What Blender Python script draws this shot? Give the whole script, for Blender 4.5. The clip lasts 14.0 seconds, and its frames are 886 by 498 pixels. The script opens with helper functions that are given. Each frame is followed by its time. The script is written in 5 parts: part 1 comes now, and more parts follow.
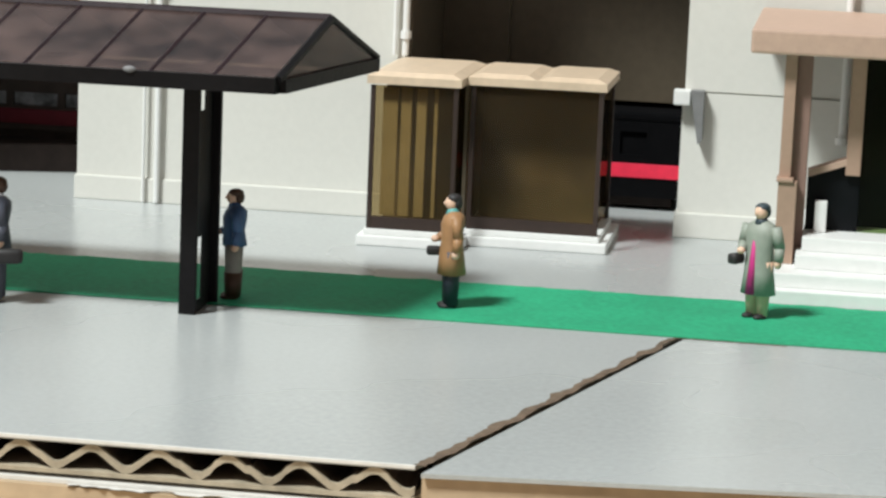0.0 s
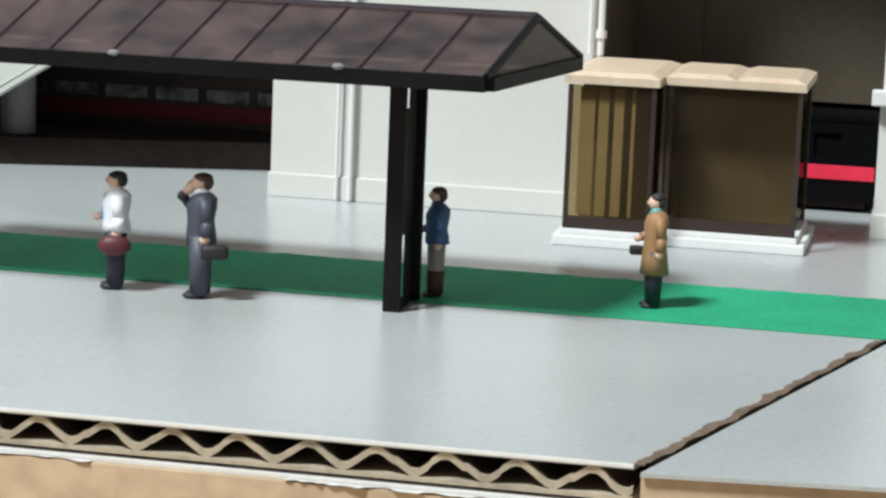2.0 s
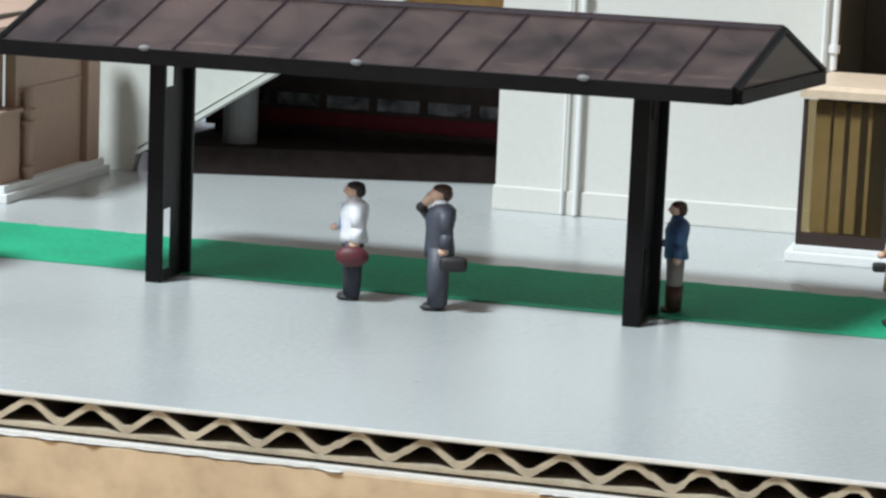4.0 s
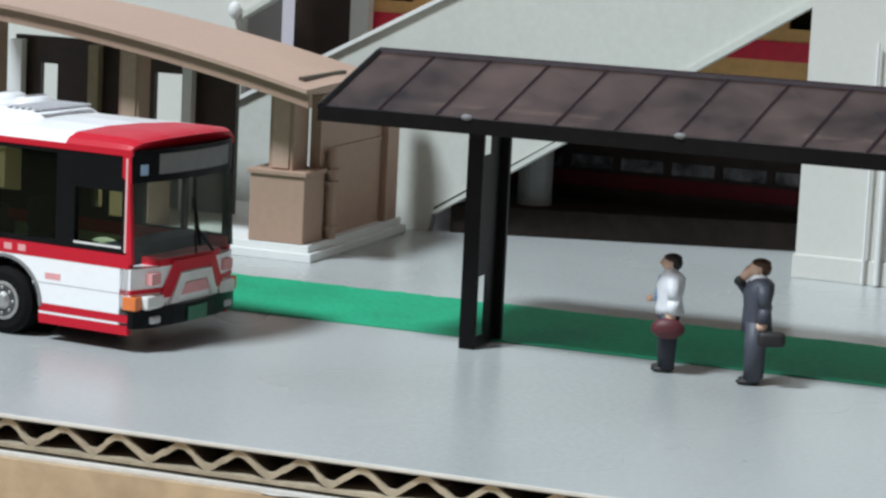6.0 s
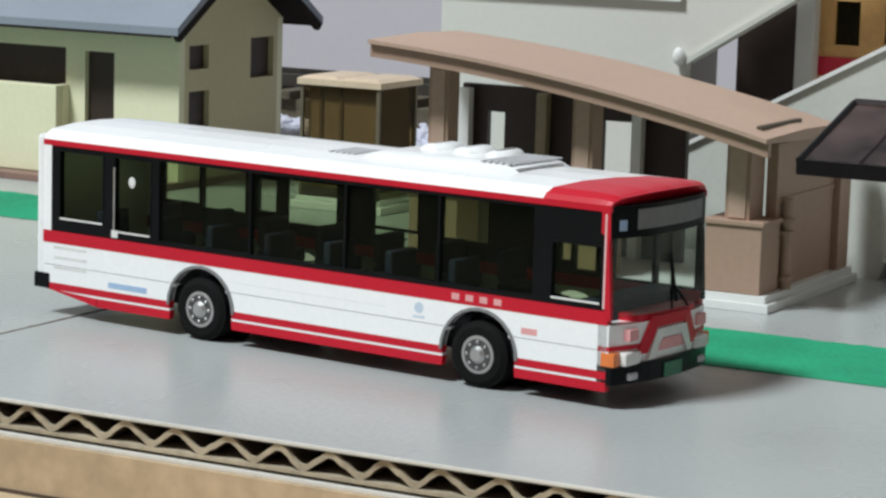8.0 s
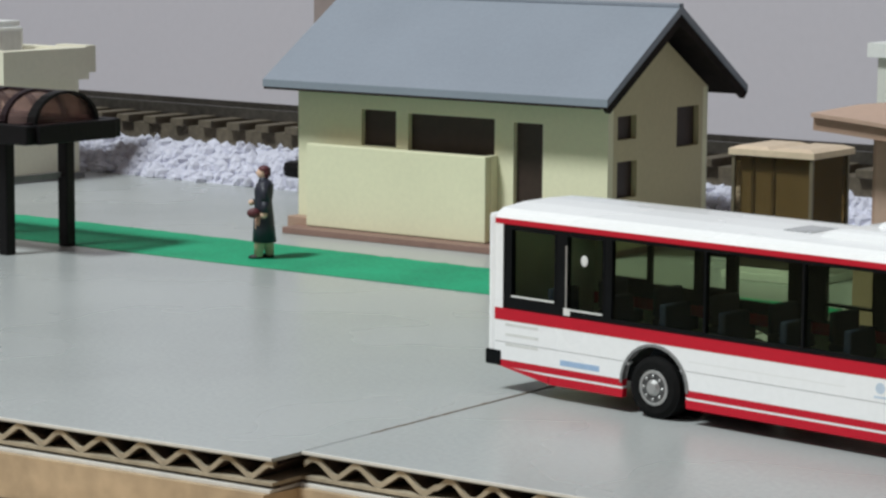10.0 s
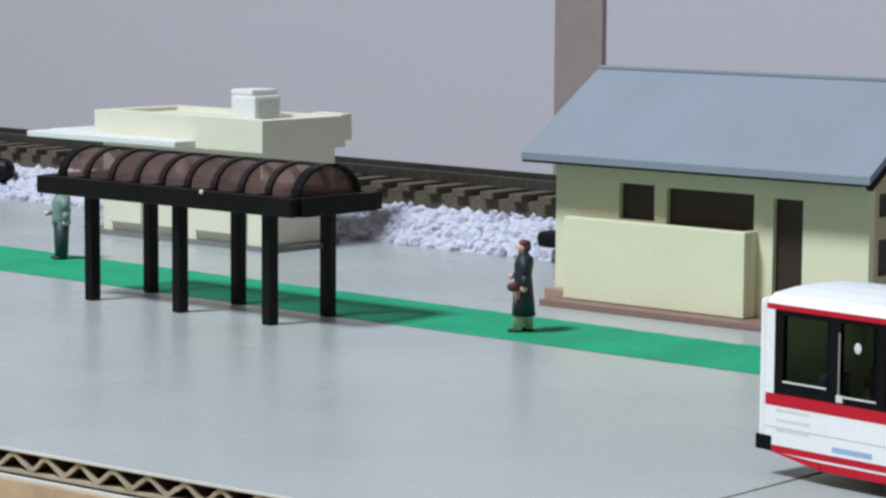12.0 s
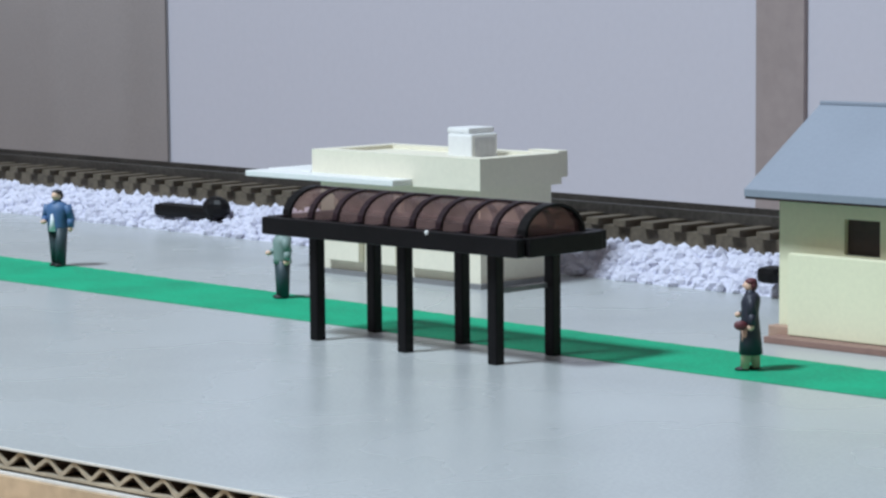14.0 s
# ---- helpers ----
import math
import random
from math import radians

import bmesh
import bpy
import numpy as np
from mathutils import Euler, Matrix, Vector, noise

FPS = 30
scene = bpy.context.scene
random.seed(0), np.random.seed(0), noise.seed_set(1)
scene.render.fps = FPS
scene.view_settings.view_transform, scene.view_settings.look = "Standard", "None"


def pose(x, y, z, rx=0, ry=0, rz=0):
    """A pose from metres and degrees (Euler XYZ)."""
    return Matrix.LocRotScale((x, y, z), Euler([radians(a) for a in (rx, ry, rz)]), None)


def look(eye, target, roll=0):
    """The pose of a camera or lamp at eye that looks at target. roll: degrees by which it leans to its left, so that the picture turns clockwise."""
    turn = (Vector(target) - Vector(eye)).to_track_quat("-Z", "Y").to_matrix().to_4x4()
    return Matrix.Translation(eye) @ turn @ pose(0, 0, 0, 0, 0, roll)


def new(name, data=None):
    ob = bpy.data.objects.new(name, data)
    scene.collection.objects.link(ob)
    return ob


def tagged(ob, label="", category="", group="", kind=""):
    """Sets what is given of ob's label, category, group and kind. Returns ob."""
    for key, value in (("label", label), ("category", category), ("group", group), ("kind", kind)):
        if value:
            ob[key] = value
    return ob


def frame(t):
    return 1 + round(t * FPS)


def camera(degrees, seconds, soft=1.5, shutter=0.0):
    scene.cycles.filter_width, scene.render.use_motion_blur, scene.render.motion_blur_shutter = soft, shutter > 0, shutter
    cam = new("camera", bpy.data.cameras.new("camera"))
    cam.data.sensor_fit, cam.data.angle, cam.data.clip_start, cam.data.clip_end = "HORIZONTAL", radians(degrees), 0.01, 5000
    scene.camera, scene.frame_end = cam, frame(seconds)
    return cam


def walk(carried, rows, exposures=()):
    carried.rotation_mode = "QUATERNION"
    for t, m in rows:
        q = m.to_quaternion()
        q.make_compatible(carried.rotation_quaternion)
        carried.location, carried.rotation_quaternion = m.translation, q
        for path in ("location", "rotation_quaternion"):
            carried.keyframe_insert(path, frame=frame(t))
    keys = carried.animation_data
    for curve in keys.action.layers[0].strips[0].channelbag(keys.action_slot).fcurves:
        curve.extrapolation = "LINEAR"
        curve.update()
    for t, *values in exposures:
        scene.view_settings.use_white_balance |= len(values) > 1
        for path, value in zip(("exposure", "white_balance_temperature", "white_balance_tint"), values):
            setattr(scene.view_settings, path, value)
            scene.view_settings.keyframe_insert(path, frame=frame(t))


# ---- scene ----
# A model railway layout at 1:150 on cardboard sheets. Plans are in centimetres; K turns them into metres.
K = 0.01
cam = camera(19.0, 14.0, soft=2.6)
PATH = [
    (0, (18.961, -25.217, 5.045), (18.671, -23.267, 4.71), 2.4),
    (0.5, (18.898, -25.164, 4.984), (18.595, -23.217, 4.644), 2.4),
    (1, (18.693, -25.19, 4.969), (18.355, -23.248, 4.632), 2.3),
    (1.5, (18.56, -25.236, 5.019), (18.191, -23.299, 4.682), 2.3),
    (2, (18.407, -25.283, 4.973), (18.008, -23.353, 4.636), 2.3),
    (2.2, (18.402, -25.245, 4.992), (17.986, -23.318, 4.655), 2.3),
    (4.3, (17.519, -25.219, 4.848), (16.976, -23.322, 4.523), 2.5),
    (4.5, (17.417, -25.214, 4.947), (16.859, -23.32, 4.626), 2.6),
    (5, (17.172, -25.319, 5.017), (16.576, -23.436, 4.7), 2.8),
    (5.5, (16.971, -25.389, 5.069), (16.334, -23.518, 4.759), 2.9),
    (6, (16.795, -25.502, 5.129), (16.109, -23.649, 4.822), 2.8),
    (6.5, (16.535, -25.598, 5.15), (15.79, -23.767, 4.849), 2.5),
    (7, (16.245, -25.589, 5.115), (15.445, -23.782, 4.809), 2.3),
    (7.5, (15.886, -25.669, 5.167), (15.018, -23.892, 4.865), 2.0),
    (8, (15.575, -25.724, 5.314), (14.643, -23.979, 5.017), 1.7),
    (8.5, (15.351, -25.76, 5.369), (14.357, -24.05, 5.07), 1.4),
    (9, (15.162, -25.895, 5.54), (14.106, -24.222, 5.253), 1.3),
    (9.2, (15.001, -25.96, 5.531), (13.92, -24.303, 5.241), 1.0),
    (11.3, (14.712, -26.512, 5.867), (13.444, -24.983, 5.636), 0.6),
    (11.5, (14.655, -26.556, 5.902), (13.38, -25.034, 5.665), 0.6),
    (12, (14.504, -26.637, 6.0), (13.196, -25.141, 5.772), 0.4),
    (12.5, (14.393, -26.806, 6.051), (13.06, -25.332, 5.83), 0.2),
    (13, (14.335, -26.876, 6.163), (12.977, -25.423, 5.952), -0.1),
    (13.5, (14.25, -26.864, 6.179), (12.872, -25.431, 5.961), -0.0),
    (14, (14.114, -27.093, 6.216), (12.701, -25.692, 6.008), -0.5),
]
EXPOSURES = [(0.0, 0.06, 6850, 12), (0.5, 0.02, 6800, 12), (1.0, -0.22, 6750, 12), (1.5, 0.0, 6650, 12), (2.0, 0.08, 6500, 12), (4.5, 0.06, 6300, 12), (5.4, 0.12, 6250, 12), (6.0, -0.26, 6250, 12), (6.5, -0.4, 6350, 12), (7.0, -0.32, 6400, 12), (7.5, -0.42, 6450, 11), (8.0, -0.42, 6550, 11),
             (9.0, -0.68, 6750, 11), (11.5, -0.46, 6350, 12), (12.5, -0.38, 6100, 12), (13.0, -0.2, 6150, 12), (13.5, -0.33, 6000, 12), (14.0, -0.37, 5900, 12)]
walk(cam, [(t, look([K * v for v in eye], [K * v for v in target], roll)) for t, eye, target, roll in PATH], EXPOSURES)

# ---- light: a round lamp under the room's ceiling, and the room that throws its light back ----
world = bpy.data.worlds.new("room_air")
world.use_nodes = True
world.node_tree.nodes["Background"].inputs[0].default_value = (0.75, 0.8, 0.9, 1)
world.node_tree.nodes["Background"].inputs[1].default_value = 0.03
scene.world = world
LAMP = (-0.44, -0.79, 1.38)
lamp_data = bpy.data.lights.new("ceiling_lamp_light", "AREA")
lamp_data.shape, lamp_data.size, lamp_data.energy, lamp_data.color = "DISK", 0.36, 50.5, (0.9, 1.0, 1.03)
lamp = new("ceiling_lamp_light", lamp_data)
lamp.matrix_world = look(LAMP, (LAMP[0], LAMP[1], 0))


# ---- materials ----
def material(name, colour, rough=0.5, metal=0.0, grain=900, vary=0.12, bump=0.15, coat=0.0, big=60, spread=0.0, ior=1.5, spec=0.5):
    """A surface with grain and broad patches; grain and big are spots to the metre."""
    m = bpy.data.materials.new(name)
    m.use_nodes = True
    n, l = m.node_tree.nodes, m.node_tree.links
    b = n["Principled BSDF"]
    b.inputs["Roughness"].default_value, b.inputs["Metallic"].default_value = rough, metal
    b.inputs["Coat Weight"].default_value, b.inputs["IOR"].default_value = coat, ior
    b.inputs["Specular IOR Level"].default_value = spec
    geo = n.new("ShaderNodeTexCoord")
    fine, wide = n.new("ShaderNodeTexNoise"), n.new("ShaderNodeTexNoise")
    fine.inputs["Scale"].default_value, fine.inputs["Detail"].default_value = grain, 5
    wide.inputs["Scale"].default_value, wide.inputs["Detail"].default_value = big, 3
    for t in (fine, wide):
        l.new(geo.outputs["Object"], t.inputs["Vector"])
    both = n.new("ShaderNodeMath")
    both.operation = "ADD"
    l.new(fine.outputs["Fac"], both.inputs[0])
    l.new(wide.outputs["Fac"], both.inputs[1])
    span = n.new("ShaderNodeMapRange")
    span.inputs["From Min"].default_value, span.inputs["From Max"].default_value = 0.7, 1.3
    span.inputs["To Min"].default_value, span.inputs["To Max"].default_value = 1 - vary, 1 + vary
    l.new(both.outputs[0], span.inputs["Value"])
    tint = n.new("ShaderNodeVectorMath")
    tint.operation = "SCALE"
    tint.inputs[0].default_value = colour
    last = span.outputs["Result"]
    if spread:
        info, lot, mul = n.new("ShaderNodeObjectInfo"), n.new("ShaderNodeMapRange"), n.new("ShaderNodeMath")
        lot.inputs["To Min"].default_value, lot.inputs["To Max"].default_value = 1 - spread, 1 + spread
        mul.operation = "MULTIPLY"
        l.new(info.outputs["Random"], lot.inputs["Value"])
        l.new(lot.outputs["Result"], mul.inputs[0])
        l.new(last, mul.inputs[1])
        last = mul.outputs[0]
    l.new(last, tint.inputs["Scale"])
    l.new(tint.outputs["Vector"], b.inputs["Base Color"])
    worn = n.new("ShaderNodeMapRange")
    worn.inputs["To Min"].default_value, worn.inputs["To Max"].default_value = max(rough - 0.08, 0.03), min(rough + 0.08, 1)
    l.new(wide.outputs["Fac"], worn.inputs["Value"])
    l.new(worn.outputs["Result"], b.inputs["Roughness"])
    if bump:
        relief = n.new("ShaderNodeBump")
        relief.inputs["Strength"].default_value, relief.inputs["Distance"].default_value = bump, 0.0002
        l.new(fine.outputs["Fac"], relief.inputs["Height"])
        l.new(relief.outputs["Normal"], b.inputs["Normal"])
    return m


def clear(name, colour, rough=0.08, see=0.6, grain=300, through_tint=None, vary=0.25, big=60):
    """Tinted clear plastic: part see-through, part gloss."""
    m = material(name, colour, rough, 0, grain, vary, 0.05, big=big)
    n, l = m.node_tree.nodes, m.node_tree.links
    b, out = n["Principled BSDF"], n["Material Output"]
    mix, thin = n.new("ShaderNodeMixShader"), n.new("ShaderNodeBsdfTransparent")
    thin.inputs[0].default_value = (*(through_tint or [min(1, 0.35 + 1.2 * c) for c in colour]), 1)
    mix.inputs[0].default_value = see
    l.new(b.outputs[0], mix.inputs[1])
    l.new(thin.outputs[0], mix.inputs[2])
    l.new(mix.outputs[0], out.inputs["Surface"])
    return m


M = dict(
    board=material("grey_painted_card", (0.42, 0.44, 0.435), 0.27, 0, 1500, 0.09, 0.12, big=22),
    kraft=material("kraft_card", (0.46, 0.34, 0.22), 0.85, 0, 400, 0.2, 0.5, big=120),
    # Core paper darkened well below kraft: the flute tunnels' shade is in the colour.
    core=material("core_shade_brown", (0.085, 0.055, 0.038), 0.9, 0, 900, 0.3, 0.3, big=120),
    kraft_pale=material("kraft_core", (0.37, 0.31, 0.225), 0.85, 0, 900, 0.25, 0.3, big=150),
    white_liner=material("white_liner", (0.66, 0.64, 0.6), 0.7, 0, 900, 0.1, 0.2),
    green=material("green_paper", (0.017, 0.325, 0.165), 0.8, 0, 1400, 0.2, 0.3, big=90, spec=0.3),
    black=material("black_plastic", (0.006, 0.0055, 0.006), 0.45, 0, 1200, 0.3, 0.2, spec=0.16),
    roofglass=clear("smoked_brown_plastic", (0.085, 0.055, 0.048), 0.22, 0.45, 260, (0.6, 0.5, 0.44), 0.85, 95),
    # Paler smoked panes: the light coming through is put into the colour.
    barrelglass=clear("backlit_rose_plastic", (0.26, 0.165, 0.15), 0.25, 0.66, 260, (0.78, 0.64, 0.6), 0.4, 170),
    brownrib=material("brown_rib_plastic", (0.022, 0.011, 0.014), 0.5, 0, 900, 0.3, 0.2, spec=0.2),
    cream=material("cream_wall_plastic", (0.66, 0.65, 0.60), 0.6, 0, 1200, 0.03, 0.02, big=40),
    greywall=material("pale_grey_wall_plastic", (0.58, 0.59, 0.54), 0.6, 0, 1200, 0.05, 0.1, big=40),
    beige=material("rose_beige_plastic", (0.40, 0.26, 0.19), 0.55, 0, 1200, 0.07, 0.12, big=50),
    beigeroof=material("rose_beige_roof", (0.50, 0.34, 0.26), 0.6, 0, 1200, 0.07, 0.12, big=40),
    tan=material("tan_roof_plastic", (0.66, 0.51, 0.37), 0.5, 0, 900, 0.1, 0.15),
    amber=clear("smoked_amber_plastic", (0.06, 0.047, 0.03), 0.12, 0.8, 120, (0.74, 0.65, 0.48), 0.3, 110),
    darkbrown=material("dark_brown_panel", (0.085, 0.065, 0.042), 0.5, 0, 800, 0.15, 0.1),
    # Near-black brown; the shade of the underpass and eaves is in the colour.
    shade_brown=material("underpass_shade_brown", (0.024, 0.018, 0.016), 0.85, 0, 600, 0.3, 0.2, spec=0.1),
    whiteplastic=material("white_plastic", (0.76, 0.76, 0.74), 0.5, 0, 900, 0.04, 0.1),
    buswhite=material("bus_white_paint", (0.92, 0.92, 0.92), 0.28, 0, 1500, 0.03, 0.04, coat=0.3),
    busred=material("bus_red_paint", (0.55, 0.01, 0.027), 0.4, 0, 1500, 0.06, 0.04, spec=0.3),
    busblack=material("bus_black_trim", (0.006, 0.007, 0.008), 0.35, 0, 900, 0.2, 0.05, spec=0.1),
    busglass=clear("bus_green_glass", (0.004, 0.006, 0.005), 0.05, 0.88, 300, (0.74, 0.82, 0.64)),
    screen=clear("bus_clear_screen", (0.3, 0.32, 0.3), 0.05, 0.9, 300, (0.92, 0.95, 0.92)),
    seatblue=material("bus_blue_seat", (0.012, 0.02, 0.06), 0.7),
    tyre=material("tyre_rubber", (0.007, 0.007, 0.007), 0.8, 0, 2000, 0.25, 0.3, spec=0.12),
    rim=material("silver_rim", (0.55, 0.55, 0.54), 0.35, 0.8, 900, 0.15, 0.1),
    rimdark=material("dull_rim", (0.13, 0.13, 0.13), 0.4, 0.8, 900, 0.2, 0.1),
    # Matt black; the dark void of the recess is put into the colour.
    pitch=material("recess_void_black", (0.004, 0.004, 0.0045), 0.9, 0, 900, 0.2, 0.1, spec=0.03),
    boxbrown=material("box_brown_panel", (0.145, 0.115, 0.075), 0.5, 0, 300, 0.3, 0.1, big=110),
    olivepanel=material("olive_brown_panel", (0.55, 0.47, 0.3), 0.6, 0, 800, 0.12, 0.1),
    olivedark=material("dull_olive_panel", (0.3, 0.25, 0.155), 0.6, 0, 800, 0.15, 0.1),
    grey=material("mid_grey_plastic", (0.2, 0.2, 0.2), 0.5),
    lampglass=material("pale_lamp_plastic", (0.75, 0.75, 0.72), 0.2),
    pillarpink=material("pale_pink_trim", (0.8, 0.5, 0.5), 0.4),
    slatgrey=material("pale_grey_vent", (0.55, 0.55, 0.57), 0.5),
    orange=material("orange_lamp_plastic", (0.75, 0.2, 0.05), 0.25),
    pink=material("pink_print", (0.75, 0.35, 0.35), 0.5),
    blueprint=material("blue_print", (0.35, 0.5, 0.7), 0.5),
    paleprint=material("pale_blue_print", (0.55, 0.64, 0.74), 0.5),
    greenplate=material("green_plate", (0.02, 0.16, 0.08), 0.4),
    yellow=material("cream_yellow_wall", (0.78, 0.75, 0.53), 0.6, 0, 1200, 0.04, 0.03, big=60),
    # Duller copy of the wall yellow; the side's shade is in the colour.
    yellow_shaded=material("yellow_wall_shaded_side", (0.55, 0.48, 0.29), 0.6, 0, 1200, 0.05, 0.03, big=60),
    slate=material("blue_grey_roof", (0.25, 0.28, 0.33), 0.55, 0, 1500, 0.05, 0.04, big=60),
    doorbrown=material("dark_brown_door", (0.035, 0.02, 0.015), 0.5, 0, 800, 0.2, 0.1),
    plinthbrown=material("brown_plinth", (0.25, 0.15, 0.12), 0.6, 0, 900, 0.1, 0.15),
    kioskcream=material("pale_cream_plastic", (0.76, 0.72, 0.58), 0.55, 0, 1200, 0.04, 0.1),
    ballast=material("white_lilac_stone", (0.56, 0.56, 0.65), 0.85, 0, 900, 0.1, 0.2, spread=0.1),
    sleeper=material("track_bed_brown", (0.10, 0.08, 0.055), 0.8, 0, 900, 0.35, 0.5),
    rail=material("dull_rail", (0.12, 0.11, 0.10), 0.4, 0.8, 900, 0.3, 0.2),
    mottled=material("mottled_grey_glass", (0.07, 0.07, 0.075), 0.6, 0, 700, 1.0, 0.3, big=260, spec=0.2),
    darkred=material("dark_red_coach", (0.055, 0.004, 0.008), 0.6, 0, 900, 0.15, 0.1, spec=0.12),
    brightred=material("bright_red_strip", (0.75, 0.03, 0.07), 0.4),
    coachorange=material("orange_coach", (0.78, 0.45, 0.17), 0.45),
    locoblack=material("locomotive_black", (0.014, 0.014, 0.016), 0.4, 0.2, 900, 0.3, 0.2),
    wallpaper=material("room_wall_paper", (0.64, 0.64, 0.71), 0.9, 0, 300, 0.02, 0.01, big=4),
    curtain=material("grey_curtain_cloth", (0.5, 0.475, 0.475), 0.9, 0, 900, 0.08, 0.2, big=10),
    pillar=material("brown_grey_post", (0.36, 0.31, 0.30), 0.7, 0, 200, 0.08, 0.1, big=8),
    ceilingpaint=material("white_ceiling", (0.8, 0.8, 0.79), 0.9, 0, 200, 0.03, 0.1, big=3),
    wood=material("brown_wood", (0.30, 0.17, 0.08), 0.5, 0, 120, 0.25, 0.2, big=14),
    palewood=material("pale_table_wood", (0.56, 0.43, 0.28), 0.5, 0, 160, 0.12, 0.1, big=12),
    skin=material("figure_skin_paint", (0.75, 0.5, 0.36), 0.55),
    hair=material("figure_black_paint", (0.02, 0.018, 0.018), 0.6),
)


# ---- building blocks ----
def box(bm, x0, y0, z0, x1, y1, z1, bevel=0.0):
    m = Matrix.Translation(((x0 + x1) / 2, (y0 + y1) / 2, (z0 + z1) / 2)) @ Matrix.Diagonal((abs(x1 - x0), abs(y1 - y0), abs(z1 - z0), 1))
    made = bmesh.ops.create_cube(bm, size=1, matrix=m)
    if bevel:
        edges = {e for v in made["verts"] for e in v.link_edges}
        bmesh.ops.bevel(bm, geom=list(edges), offset=bevel, segments=2, affect="EDGES", profile=0.6)
    return bm


def B(*a, bevel=0.0):
    return box(bmesh.new(), *a, bevel=bevel)


def cyl(bm, a, b, r0, r1=None, n=16, caps=True):
    a, b = Vector(a), Vector(b)
    m = Matrix.Translation((a + b) / 2) @ (b - a).to_track_quat("Z", "Y").to_matrix().to_4x4()
    bmesh.ops.create_cone(bm, cap_ends=caps, segments=n, radius1=r0, radius2=r0 if r1 is None else r1, depth=(b - a).length, matrix=m)
    return bm


def ball(bm, c, r, sx=1, sy=1, sz=1, n=12):
    bmesh.ops.create_uvsphere(bm, u_segments=n, v_segments=max(6, n // 2 + 2), radius=r, matrix=Matrix.Translation(c) @ Matrix.Diagonal((sx, sy, sz, 1)))
    return bm


def prism(bm, outline, axis, a, b):
    """An outline drawn in the two other axes, in their order, pushed from a to b along axis."""
    def put(u, v, w):
        return {"x": (w, u, v), "y": (u, w, v), "z": (u, v, w)}[axis]
    lo = [bm.verts.new(put(u, v, a)) for u, v in outline]
    hi = [bm.verts.new(put(u, v, b)) for u, v in outline]
    bm.faces.new(lo)
    bm.faces.new(hi[::-1])
    for i in range(len(lo)):
        j = (i + 1) % len(lo)
        bm.faces.new((lo[j], lo[i], hi[i], hi[j]))
    bmesh.ops.recalc_face_normals(bm, faces=bm.faces)
    return bm


def holed(bm, u0, v0, u1, v1, holes, axis, a, b):
    """A wall panel u0..u1 by v0..v1 with openings cut right through it, in one skin."""
    us = sorted({u0, u1, *[h[0] for h in holes], *[h[2] for h in holes]})
    vs = sorted({v0, v1, *[h[1] for h in holes], *[h[3] for h in holes]})
    nu, nv = len(us) - 1, len(vs) - 1
    def solid(i, j):
        if not (0 <= i < nu and 0 <= j < nv):
            return False
        cu, cv = (us[i] + us[i + 1]) / 2, (vs[j] + vs[j + 1]) / 2
        return not any(h[0] < cu < h[2] and h[1] < cv < h[3] for h in holes)
    made = {}
    def vert(i, j, w):
        if (i, j, w) not in made:
            u, v = us[i], vs[j]
            made[i, j, w] = bm.verts.new({"x": (w, u, v), "y": (u, w, v), "z": (u, v, w)}[axis])
        return made[i, j, w]
    for i in range(nu):
        for j in range(nv):
            if not solid(i, j):
                continue
            for w in (a, b):
                bm.faces.new([vert(i + p, j + q, w) for p, q in ((0, 0), (1, 0), (1, 1), (0, 1))])
            for p, q, e0, e1 in ((-1, 0, (0, 0), (0, 1)), (1, 0, (1, 0), (1, 1)), (0, -1, (0, 0), (1, 0)), (0, 1, (0, 1), (1, 1))):
                if not solid(i + p, j + q):
                    bm.faces.new((vert(i + e0[0], j + e0[1], a), vert(i + e1[0], j + e1[1], a), vert(i + e1[0], j + e1[1], b), vert(i + e0[0], j + e0[1], b)))
    bmesh.ops.recalc_face_normals(bm, faces=bm.faces)
    return bm


def mesh_of(name, bm, mats, smooth=False):
    for v in bm.verts:
        v.co *= K
    me = bpy.data.meshes.new(name)
    bm.to_mesh(me)
    bm.free()
    for m in mats if isinstance(mats, (list, tuple)) else [mats]:
        me.materials.append(m)
    if smooth:
        me.polygons.foreach_set("use_smooth", [True] * len(me.polygons))
    return me


OFFSET = {}


def part(name, bm, mat, parent=None, label="", smooth=False):
    root = parent
    while root is not None and root.parent is not None:
        root = root.parent
    if root is not None and root.name in OFFSET:
        for v in bm.verts:
            v.co -= OFFSET[root.name]
    ob = new(name, mesh_of(name, bm, mat, smooth))
    if parent:
        ob.parent = parent
    return tagged(ob, label)


def thing(name, at, label, category, turn=0, group="", kind="", plan=False):
    """The root of a thing at its base. plan: its parts are drawn in the plan's own coordinates."""
    ob = new(name)
    if plan:
        OFFSET[ob.name] = Vector(at)
    ob.empty_display_size = 0.005
    ob.matrix_basis = pose(K * at[0], K * at[1], K * at[2], 0, 0, turn)
    return tagged(ob, label, category, group, kind)


